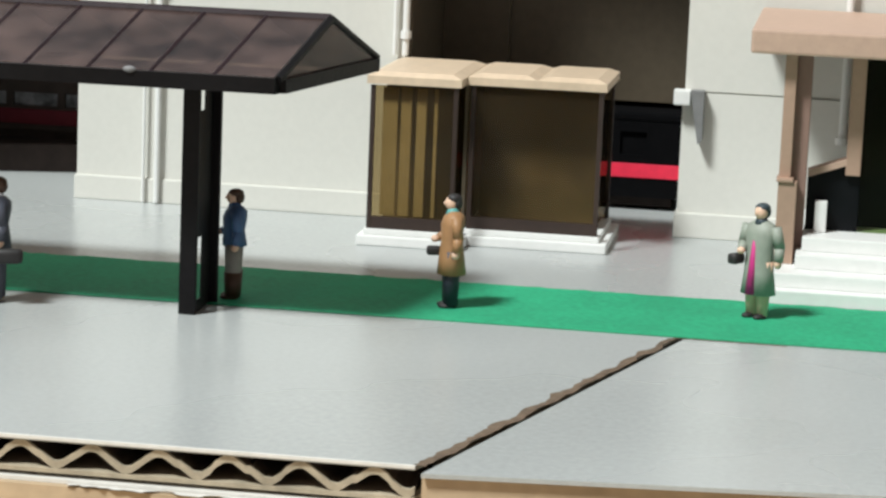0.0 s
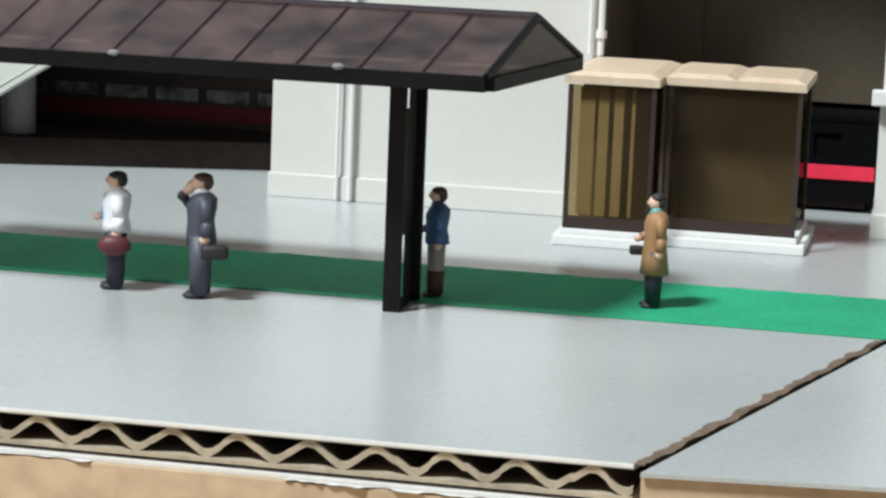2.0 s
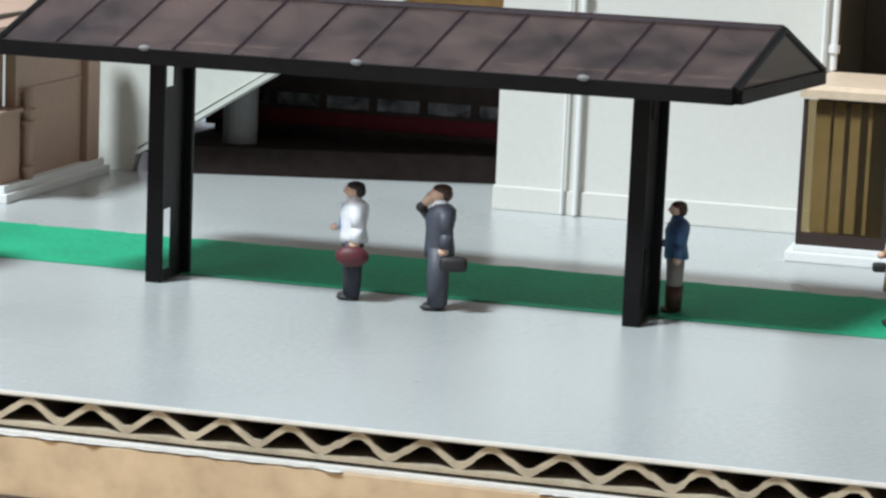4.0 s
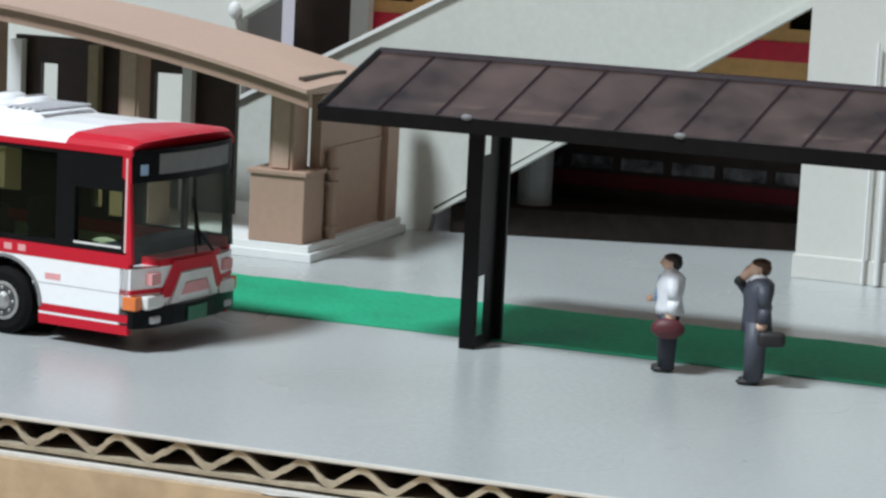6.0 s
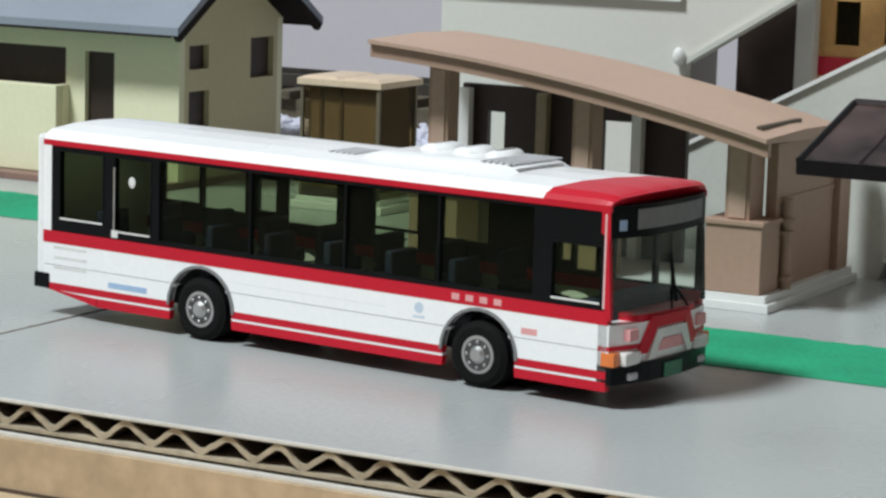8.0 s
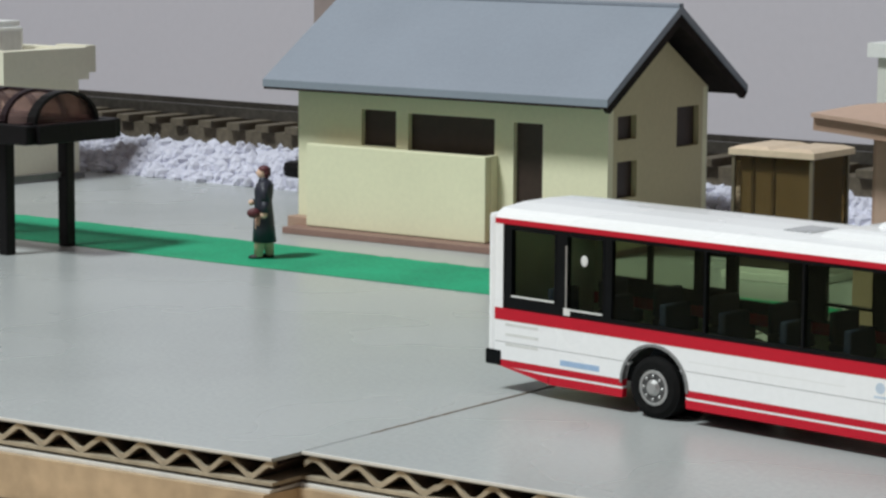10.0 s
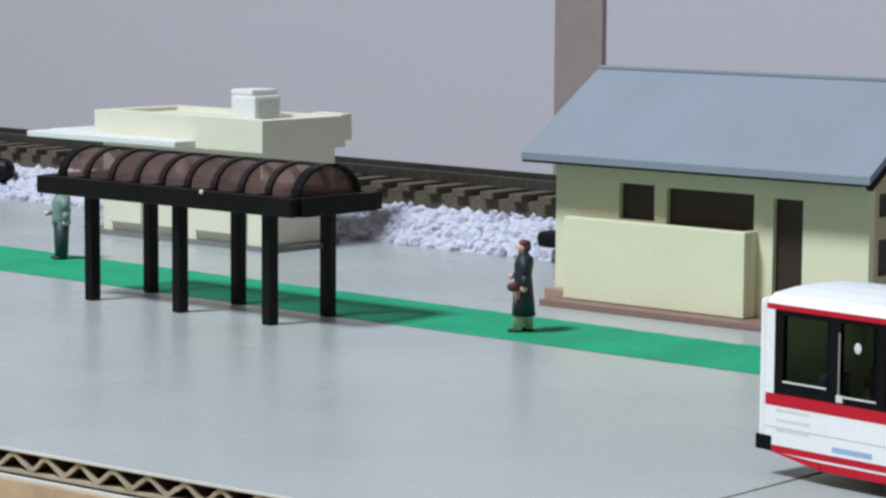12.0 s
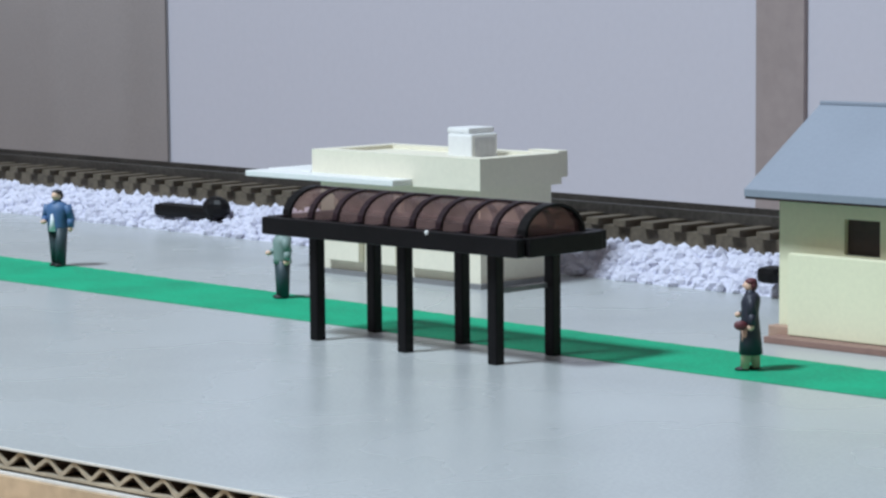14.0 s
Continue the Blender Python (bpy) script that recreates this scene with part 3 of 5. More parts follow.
        part("indicator", B(fx - 0.06, y + (-0.255 if y < 0 else 0.13), 0.41, fx + 0.09, y + (-0.15 if y < 0 else 0.255), 0.54, bevel=0.01), M["orange"], hl)
        part("fog_lamp", B(fx + 0.02, y - 0.07, 0.27, fx + 0.165, y + 0.07, 0.34, bevel=0.02), M["slatgrey"], b)
        part("marker", B(fx + 0.03, y - 0.08, 0.64, fx + 0.15, y + 0.08, 0.75, bevel=0.01), M["pink"], b, "faded pink printed mark")
    # windscreen and its frame
    def lean(z, y=0.0):
        return fx + 0.03 + nose(y) - 0.06 * max(0, z - 0.85)
    for ya_, yb_ in ((-w + 0.05, -0.012), (0.012, w - 0.05)):
        bm = bmesh.new()
        rows = []
        for i in range(8):
            y = ya_ + (yb_ - ya_) * i / 7
            rows.append([bm.verts.new((lean(z, y) + d, y, z)) for z, d in ((0.87, 0), (1.61, 0), (1.61, -0.02), (0.87, -0.02))])
        for p, q in zip(rows, rows[1:]):
            for k in range(4):
                bm.faces.new((p[k], q[k], q[(k + 1) % 4], p[(k + 1) % 4]))
        bm.faces.new(rows[0]); bm.faces.new(rows[-1])
        bmesh.ops.recalc_face_normals(bm, faces=bm.faces)
        pane = part("windscreen", bm, M["screen"], b, smooth=False)
        pane.visible_shadow = False
    part("screen_bar", prism(bmesh.new(), [(lean(0.87), 0.87), (lean(0.87) + 0.008, 0.87), (lean(1.6) + 0.008, 1.6), (lean(1.6), 1.6)], "y", -0.012, 0.012), M["busblack"], b)
    for y in (-w + 0.025, w - 0.025):
        part("front_pillar", prism(bmesh.new(), [(fx - 0.035, 0.85), (lean(0.85, w), 0.85), (lean(1.62, w), 1.62), (fx - 0.04, 1.86), (fx - 0.075, 1.86)], "y", y - 0.025, y + 0.025), M["busred"] if y < 0 else M["busblack"], b, "red front pillar" if y < 0 else "")
    part("pillar_trim", B(fx - 0.062, -w - 0.004, 0.95, fx - 0.04, -w + 0.004, 1.84, bevel=0.003), M["pillarpink"], b, "pale pink pillar edge")
    part("roof_corner", prism(bmesh.new(), [(fx - 0.1, 1.66), (fx + 0.0, 1.6), (fx - 0.01, 1.915), (fx - 0.1, 1.915)], "y", -w - 0.002, -w + 0.012), M["busred"], b)
    front(1.61, 1.915, 0.05, "sign_box", M["busblack"], w - 0.01)
    bm = bmesh.new()
    rows = []
    for i in range(13):
        y = -w + 0.32 + (2 * w - 0.5) * i / 12
        rows.append([bm.verts.new((fx - 0.005 + nose(y) + d, y, z)) for z, d in ((1.68, 0), (1.87, 0), (1.87, -0.01), (1.68, -0.01))])
    for p, q in zip(rows, rows[1:]):
        for k in range(4):
            bm.faces.new((p[k], q[k], q[(k + 1) % 4], p[(k + 1) % 4]))
    bmesh.ops.recalc_face_normals(bm, faces=bm.faces)
    part("sign_glass", bm, M["grey"], b, "grey destination display glass")
    bent([(-w + 0.1, 1.68), (-w + 0.18, 1.68), (-w + 0.18, 1.78), (-w + 0.1, 1.78)], 0.053, 0.008, "sign_lamp", M["blueprint"])
    for y in (-0.02,):
        bm = cyl(bmesh.new(), (lean(0.88, y) + 0.025, y + 0.28, 0.88), (lean(1.1, y) + 0.02, y - 0.02, 1.15), 0.014, n=6)
        cyl(bm, (lean(0.95, y) + 0.025, y + 0.06, 0.95), (lean(1.4, y) + 0.02, y - 0.03, 1.42), 0.02, n=6)
        part("wiper", bm, M["busblack"], b)
    # roof with rounded shoulders
    prof = [(-w, 1.92), (-w + 0.03, 1.97), (-w + 0.12, 2.02), (-0.4, 2.06), (0, 2.07), (0.4, 2.06), (w - 0.12, 2.02), (w - 0.03, 1.97), (w, 1.92)]
    bm = prism(bmesh.new(), prof, "x", xr + 0.1, 4.22)
    for v in bm.verts:
        if v.co.x > 4:
            v.co.x += 0.25 * (v.co.y / w + 1)
    part("roof", bm, M["buswhite"], b)
    bm = bmesh.new()
    rows = []
    for k in range(9):
        u = (k / 8) ** 0.6
        row = []
        for i, (y, z) in enumerate(prof):
            x0 = 4.22 + 0.25 * (y / w + 1)
            x = x0 + (fx - 0.01 + nose(y) - x0) * u
            row.append(bm.verts.new((x, y, z - (0.05 * (z - 1.9) / 0.17) * u ** 9)))
        rows.append(row)
    for p, q in zip(rows, rows[1:]):
        for i in range(len(prof) - 1):
            bm.faces.new((p[i], q[i], q[i + 1], p[i + 1]))
    bm.faces.new(rows[-1] + [bm.verts.new((rows[-1][-1].co.x, w - 0.01, 1.91)), bm.verts.new((rows[-1][0].co.x, -w + 0.01, 1.91))])
    bmesh.ops.recalc_face_normals(bm, faces=bm.faces)
    part("roof_front", bm, M["busred"], b, "red front end of the roof")
    # rear
    part("rear_panel", B(xr, -w, 0.3, xr + 0.1, w, 1.97, bevel=0.045), M["buswhite"], b)
    part("rear_window", B(xr - 0.005, -w + 0.15, 1.15, xr + 0.01, w - 0.15, 1.75), M["busblack"], b)
    part("rear_bumper", B(xr - 0.03, -w - 0.012, 0.29, xr + 0.2, w + 0.012, 0.46, bevel=0.02), M["busblack"], b)
    # roof pods
    def pod(x0, x1, y0, y1, h, name, edge):
        """A low moulded hump with sloping sides on the roof."""
        bm = bmesh.new()
        rings = []
        for inset, z in ((0, 2.035), (edge * 0.45, 2.05 + h * 0.55), (edge, 2.05 + h * 0.93), (edge * 1.9, 2.05 + h)):
            rings.append([bm.verts.new(q) for q in ((x0 + inset * 1.4, y0 + inset, z), (x1 - inset * 1.4, y0 + inset, z), (x1 - inset * 1.4, y1 - inset, z), (x0 + inset * 1.4, y1 - inset, z))])
        for ra, rb in zip(rings, rings[1:]):
            for i in range(4):
                bm.faces.new((ra[i], ra[(i + 1) % 4], rb[(i + 1) % 4], rb[i]))
        bm.faces.new(rings[-1])
        bmesh.ops.bevel(bm, geom=bm.edges[:], offset=0.012, segments=2, affect="EDGES")
        return part(name, bm, M["buswhite"], b, smooth=True)
    pod(1.75, 3.62, -0.5, 0.55, 0.085, "roof_unit", 0.12)
    for x0, x1 in ((2.1, 2.42), (2.5, 2.82), (2.9, 3.15)):
        pod(x0, x1, -0.05, 0.5, 0.15, "roof_cap", 0.06)
    for x0, y0, y1, z, n in ((1.28, -0.42, 0.05, 2.062, 5), (3.16, -0.4, 0.42, 2.135, 6)):
        for k in range(n):
            part("roof_slat", B(x0 + 0.075 * k, y0, z, x0 + 0.045 + 0.075 * k, y1, z + 0.014), M["slatgrey"], b, "pale grey vent slat")
    # wheels
    for x in (0.0, 3.53):
        for side in (-1, 1):
            y = side * (w - 0.14)
            yo = side * (w + 0.0)
            bm = cyl(bmesh.new(), (x, y - side * 0.12, 0.33), (x, yo - side * 0.02, 0.33), 0.33, n=36)
            wheel = part("tyre", bm, M["tyre"], b, smooth=False)
            part("tyre_wall", cyl(bmesh.new(), (x, yo - side * 0.02, 0.33), (x, yo + side * 0.008, 0.33), 0.32, 0.27, n=36), M["tyre"], wheel)
            part("rim", cyl(bmesh.new(), (x, yo - side * 0.01, 0.33), (x, yo + side * 0.012, 0.33), 0.2, 0.185, n=28), M["rim"], wheel)
            part("rim_dish", cyl(bmesh.new(), (x, yo + side * 0.011, 0.33), (x, yo + side * 0.014, 0.33), 0.155, n=24), M["rimdark"], wheel)
            part("hub", cyl(bmesh.new(), (x, yo, 0.33), (x, yo + side * 0.05, 0.33), 0.1, 0.06, n=16), M["rim"], wheel)
            for k in range(8):
                a = math.pi * k / 4
                part("wheel_nut", ball(bmesh.new(), (x + 0.125 * math.cos(a), yo + side * 0.016, 0.33 + 0.125 * math.sin(a)), 0.018, n=6), M["rim"], wheel)
            bm = bmesh.new()
            for k in range(14):
                a, c = math.pi * k / 14, math.pi * (k + 1) / 14
                y0, y1 = sorted((yo - side * 0.05, yo + side * 0.015))
                q = [(x + 0.43 * math.cos(a), 0.33 + 0.43 * math.sin(a)), (x + 0.46 * math.cos(a), 0.33 + 0.46 * math.sin(a)), (x + 0.46 * math.cos(c), 0.33 + 0.46 * math.sin(c)), (x + 0.43 * math.cos(c), 0.33 + 0.43 * math.sin(c))]
                prism(bm, q, "y", y0, y1)
            bmesh.ops.remove_doubles(bm, verts=bm.verts, dist=1e-4)
            part("wheel_arch", bm, M["grey"], b)
            part("arch_well", cyl(bmesh.new(), (x, side * (w - 0.4), 0.33), (x, side * (w - 0.36), 0.33), 0.44, n=24), M["busblack"], b)
    part("axle", cyl(bmesh.new(), (0, -0.6, 0.33), (0, 0.6, 0.33), 0.06), M["grey"], b)
    part("axle", cyl(bmesh.new(), (3.53, -0.6, 0.33), (3.53, 0.6, 0.33), 0.06), M["grey"], b)
    # inside
    for i in range(7):
        x = -1.7 + 0.78 * i
        for y in (-0.42, 0.42):
            part("seat", B(x, y - 0.22, 0.7, x + 0.32, y + 0.22, 0.85, bevel=0.03), M["seatblue"], b)
            part("seat_back", B(x, y - 0.22, 0.85, x + 0.09, y + 0.22, 1.17, bevel=0.03), M["seatblue"], b)
    part("dashboard", B(4.5, -0.68, 0.6, 4.85, 0.68, 0.98, bevel=0.05), M["seatblue"], b)
    # printed marks
    yo = -w - 0.005
    for i in range(4):
        part("side_mark", B(3.2 + 0.165 * i, yo, 0.835, 3.29 + 0.165 * i, yo + 0.004, 0.898), M["pink"], b, "pale printed character bars")
    badge = part("side_badge", cyl(bmesh.new(), (2.81, yo + 0.003, 0.70), (2.81, yo + 0.006, 0.70), 0.055, n=16), M["paleprint"], b, "small pale printed emblem")
    part("badge_foot", B(2.74, yo + 0.003, 0.6, 2.88, yo + 0.006, 0.622), M["paleprint"], badge)
    part("side_mark", B(-1.3, yo + 0.003, 0.40, -0.75, yo + 0.006, 0.46), M["blueprint"], b, "pale blue printed bar")
    part("side_mark", B(4.02, yo + 0.003, 0.6, 4.2, yo + 0.006, 0.66), M["pink"], b, "pale red printed bar")
    part("door_lamp", B(-1.26, yo, 0.95, -1.17, yo + 0.008, 1.03), M["lampglass"], b)
    part("door_mark", ball(bmesh.new(), (-0.98, yo + 0.01, 1.56), 0.05, 1, 0.2, 1.2), M["lampglass"], b, "round white sticker")


bus()


# ---- station ----
def station():
    s = thing("station_building", (13, 8, 0), "cream plastic railway station with a covered stairway", "building", plan=True)
    c = M["cream"]
    part("wall", B(9.7, 6.1, 0.3, 13.74, 12.5, 6.5), c, s)
    part("skirting", B(9.67, 6.07, 0.0, 13.77, 12.5, 0.3, bevel=0.015), c, s)
    part("wall", B(17.1, 6.1, 0.3, 27, 12.5, 1.74), c, s)
    part("wall", B(17.12, 6.12, 1.76, 27, 12.5, 6.5), c, s)
    part("wall_groove", B(17.14, 6.16, 1.73, 27, 12.4, 1.77), M["greywall"], s)
    part("skirting", B(17.07, 6.07, 0, 27, 12.5, 0.3, bevel=0.015), c, s)
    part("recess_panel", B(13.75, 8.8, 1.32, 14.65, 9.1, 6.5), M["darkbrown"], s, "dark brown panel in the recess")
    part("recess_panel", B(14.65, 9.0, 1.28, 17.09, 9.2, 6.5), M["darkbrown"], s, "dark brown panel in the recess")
    part("recess_side", B(13.745, 6.3, 0, 13.79, 8.8, 6.5), M["darkbrown"], s)
    # Unseen back wall and floor slab, added to keep the station inside dark.
    part("back_wall", B(2.5, 12.6, 0, 27, 12.9, 6.5), M["shade_brown"], s)
    part("upper_floor", B(9.7, 9.2, 4.6, 27, 12.5, 4.8), M["shade_brown"], s)
    part("upper_platform", B(2.75, 8.75, 1.55, 9.68, 10.25, 1.7), M["shade_brown"], s)
    part("roof", B(9.6, 6.0, 6.5, 27.1, 12.9, 6.7), c, s)
    for x, r in ((10.56, 0.02), (10.73, 0.036), (13.63, 0.025), (13.76, 0.041)):
        p = part("drain_pipe", cyl(bmesh.new(), (x, 6.02, 0.02 if x < 12 else 2.0), (x, 6.02, 6.4 if x > 12 else 2.95), r, n=10), M["whiteplastic"], s)
        for z in ((0.34,) if x < 12 else (2.2,)):
            if r > 0.04:
                part("pipe_collar", cyl(bmesh.new(), (x, 6.02, z), (x, 6.02, z + 0.09), r + 0.025, n=10), M["whiteplastic"], p)
    part("pipe_head", ball(bmesh.new(), (10.73, 6.02, 2.98), 0.065, 1, 1, 1.2), M["whiteplastic"], s)
    part("pipe_collar", cyl(bmesh.new(), (10.73, 6.02, 2.72), (10.73, 6.02, 2.78), 0.07, n=10), M["whiteplastic"], s)
    part("wall_lamp", prism(bmesh.new(), [(17.2, 1.78), (17.36, 1.78), (17.36, 1.2), (17.31, 1.15)], "y", 5.9, 6.1), M["grey"], s, "grey wedge-shaped wall lamp")
    part("wall_bracket", B(17.0, 5.92, 1.6, 17.2, 6.12, 1.78, bevel=0.02), M["whiteplastic"], s)
    # stairway: near wall, far wall, treads
    near = [(0.6, 0.0), (4.6, 0.0), (4.68, 0.32), (8.95, 3.0), (9.68, 3.46), (9.68, 5.72), (3.1, 2.19), (0.6, 0.85)]
    part("stair_wall", prism(bmesh.new(), near, "y", 6.8, 7.0), M["greywall"], s)
    part("handrail", prism(bmesh.new(), [(0.6, 0.85), (3.1, 2.19), (9.68, 5.72), (9.68, 5.78), (3.1, 2.25), (0.6, 0.91)], "y", 6.74, 7.04), M["whiteplastic"], s)
    part("stair_trim", prism(bmesh.new(), [(4.62, 0.24), (4.72, 0.24), (9.68, 3.36), (9.68, 3.47)], "y", 6.74, 7.04), M["greywall"], s)
    upper = [(1.42, 0.0), (1.5, 0.0), (1.5, 2.62), (9.68, 7.67), (9.68, 8.6), (3.0, 5.6), (1.42, 4.3)]
    part("stair_upper_wall", prism(bmesh.new(), upper, "y", 7.5, 7.65), M["cream"], s)
    part("upper_trim", prism(bmesh.new(), [(1.5, 2.55), (9.68, 7.6), (9.68, 7.68), (1.5, 2.63)], "y", 7.42, 7.72), M["greywall"], s)
    part("stair_panel", B(1.78, 8.6, 1.5, 2.64, 8.72, 6.2), M["doorbrown"], s, "dark brown panel in the stairway")
    part("stair_post", B(2.66, 8.5, 1.5, 2.93, 8.72, 6.4, bevel=0.02), M["whiteplastic"], s)
    part("post_knob", ball(bmesh.new(), (1.42, 7.4, 2.66), 0.09, 1, 1, 1.4), M["whiteplastic"], s)
    for k in range(16):
        part("stair_tread", B(1.2 + 0.52 * k, 7.0, 0.05 + 0.3 * k * 0.98, 1.72 + 0.52 * k, 8.6, 0.32 + 0.3 * k * 0.98), M["greywall"], s)
    part("stair_column", cyl(bmesh.new(), (5.75, 7.75, 0), (5.75, 7.75, 1.35), 0.23, n=20), M["grey"], s, "round grey column under the stairs")
    # Low dark block covering the ground under the stairs.
    part("platform_edge", prism(bmesh.new(), [(4.9, 6.85), (9.68, 8.4), (9.68, 12.5), (4.9, 12.5)], "z", 0, 0.36), M["shade_brown"], s)
    # flat-roofed hall beyond the entrance
    h = thing("station_hall", (-0.9, 9.5, 0), "low cream hall with a white rim and purple brown flat roof", "building", plan=True)
    part("wall", B(-2.3, 7.5, 0, 0.3, 11.5, 3.4), M["cream"], h)
    part("wall", B(0.3, 7.5, 0, 1.42, 7.65, 3.4), M["cream"], h)
    part("roof_rim", holed(bmesh.new(), -2.42, 7.4, 1.41, 11.6, [(-2.1, 7.75, 1.2, 11.3)], "z", 3.4, 3.6), M["whiteplastic"], h)
    part("roof", B(-2.1, 7.75, 3.4, 1.2, 11.3, 3.5), M["plinthbrown"], h, "purple brown sunken roof")


station()


def entrance():
    e = thing("station_entrance", (1.8, 4.5, 0), "rose beige entrance canopy on square columns and a white plinth", "canopy", plan=True)
    def zr(x):
        u = x + 0.88
        return 2.97 - 0.0661 * u - 0.0172 * u * u
    n = 14
    bm = bmesh.new()
    top = [(-0.88 + 5.35 * i / n) for i in range(n + 1)]
    rows = []
    for x in top:
        z = zr(x)
        rows.append([bm.verts.new(p) for p in ((x, 2.93, z - 0.05), (x, 2.93, z), (x, 4.2, z + 0.03), (x, 5.35, z + 0.0), (x, 5.35, z - 0.15), (x, 3.1, z - 0.06))])
    for a, c in zip(rows, rows[1:]):
        for i in range(6):
            bm.faces.new((a[i], c[i], c[(i + 1) % 6], a[(i + 1) % 6]))
    bm.faces.new(rows[0]); bm.faces.new(rows[-1][::-1])
    bmesh.ops.recalc_face_normals(bm, faces=bm.faces)
    part("roof", bm, M["beigeroof"], e)
    bm = bmesh.new()
    rows = []
    for x in top:
        z = zr(x)
        rows.append([bm.verts.new(p) for p in ((x, 3.0, z - 0.22), (x, 3.0, z - 0.06), (x, 3.1, z - 0.06), (x, 3.1, z - 0.22))])
    for a, c in zip(rows, rows[1:]):
        for i in range(4):
            bm.faces.new((a[i], c[i], c[(i + 1) % 4], a[(i + 1) % 4]))
    bm.faces.new(rows[0]); bm.faces.new(rows[-1][::-1])
    bmesh.ops.recalc_face_normals(bm, faces=bm.faces)
    part("fascia", bm, M["beige"], e)
    part("roof_slot", B(4.2, 3.3, 2.12, 4.27, 4.6, 2.235), M["darkbrown"], e, "dark slot in the roof edge")
    for x0, x1 in ((-0.3, -0.01), (1.71, 2.0), (3.76, 4.08)):
        z = zr((x0 + x1) / 2) - 0.2
        part("column", B(x0, 3.5, 0.2, x1, 3.95 if x0 > 3 else 3.78, z, bevel=0.015), M["beige"], e)
        part("column_face", B(x0 + 0.05, 3.48, 1.1, x1 - 0.05, 3.5, z - 0.1, bevel=0.005), M["beigeroof"], e)
        xa, xb = (x0 - 0.2, x1 + 0.2)
        part("pedestal", B(xa, 3.42, 0.2, xb, 4.02, 1.02, bevel=0.015), M["beige"], e)
        part("pedestal_cap", B(xa - 0.03, 3.39, 1.02, xb + 0.03, 4.05, 1.08, bevel=0.012), M["beige"], e)
        if x0 > 3:
            part("back_column", B(x0, 4.85, 0.2, x1, 5.15, z, bevel=0.015), M["beige"], e)
    part("side_wall", B(4.1, 3.96, 0.2, 4.24, 5.94, 1.97), M["beige"], e)
    part("side_cap", B(4.09, 4.06, 1.25, 4.26, 5.93, 1.3), M["beige"], e)
    part("side_pilaster", B(4.06, 5.95, 0.2, 4.33, 6.34, 2.02, bevel=0.015), M["beige"], e)
    bm = cyl(bmesh.new(), (4.32, 4.16, 0.2), (4.32, 4.16, 1.3), 0.07, n=10)
    for z in (0.3, 0.85, 1.0):
        cyl(bm, (4.32, 4.16, z), (4.32, 4.16, z + 0.06), 0.1, n=10)
    part("side_pipe", bm, M["beige"], e)
    part("plinth", B(-0.75, 3.36, 0, 4.42, 6.5, 0.11, bevel=0.012), M["whiteplastic"], e)
    part("plinth", B(-0.7, 3.42, 0.11, 4.36, 6.45, 0.2, bevel=0.012), M["whiteplastic"], e)
    # Brown panels in one sheet; the dark passage between them is painted in.
    holes = [(-0.33, 1.35, -0.08, 1.95), (1.34, 1.2, 1.8, 1.95)]
    part("inner_wall", holed(bmesh.new(), -0.71, 0.2, 2.51, 2.3, holes, "y", 5.2, 5.3), M["doorbrown"], e, "dark brown panels joined by painted passage shade, with openings")
    for a, c, mat in ((-0.71, -0.51, "whiteplastic"), (1.83, 1.97, "whiteplastic"), (0.47, 0.62, "olivedark")):
        part("inner_post", B(a, 5.0, 0.2, c, 5.14, 2.25, bevel=0.01), M[mat], e)
    r = thing("station_entrance", (20.5, 4, 0), "rose beige entrance canopy over white steps", "canopy", plan=True)
    part("roof", B(17.98, 2.8, 2.54, 24, 6.0, 2.8, bevel=0.03), M["beigeroof"], r)
    for x, turn in ((18.35, 1), (22.6, -1)):
        def across(a, c):
            return (x + a, x + c) if turn > 0 else (x - c, x - a)
        xa, xb = across(0, 0.125)
        part("column", B(xa, 3.0, 1.18, xb, 3.4, 2.54, bevel=0.012), M["beige"], r)
        xa, xb = across(0.125, 0.29)
        # Shaded side of the beige column, its shade painted as brown.
        part("column_return", B(xa, 3.12, 0.3, xb, 3.4, 2.54, bevel=0.008), M["plinthbrown"], r, "inner face of the column, browned for its shade")
        xa, xb = across(0.0, 0.2)
        part("pedestal", B(xa, 2.9, 0.3, xb, 3.4, 1.18, bevel=0.012), M["beige"], r)
        xa, xb = across(-0.02, 0.16)
        part("pedestal_cap", B(xa, 2.87, 1.18, xb, 3.2, 1.22, bevel=0.012), M["beige"], r)
        xa, xb = across(0.4, 0.53)
        part("side_post", B(xa, 3.3, 0.6, xb, 3.42, 0.94, bevel=0.01), M["whiteplastic"], r)
        xa, xb = across(0.70, 0.86)
        part("back_column", B(xa, 3.42, 1.22, xb, 3.7, 2.54, bevel=0.01), M["beige"], r)
        lean = [(x + turn * a, z) for a, z in ((0.3, 1.18), (0.72, 1.33), (0.72, 1.4), (0.3, 1.25))]
        part("side_rail", prism(bmesh.new(), lean if turn > 0 else lean[::-1], "y", 3.42, 3.7), M["beigeroof"], r)
        pane = [(x + turn * a, z) for a, z in ((0.3, 0.6), (0.86, 0.6), (0.86, 1.38), (0.72, 1.33), (0.3, 1.18))]
        part("side_pane", prism(bmesh.new(), pane, "y", 3.5, 3.53), M["busblack"], r, "dark smoked side pane")
    for k, (left, front) in enumerate(((18.29, 2.12), (18.33, 2.3), (18.58, 2.62), (18.64, 2.9))):
        part("step", B(left, front, 0.15 * k, 22.66 - (left - 18.29), 6.0, 0.15 * (k + 1), bevel=0.014), M["whiteplastic"], r)
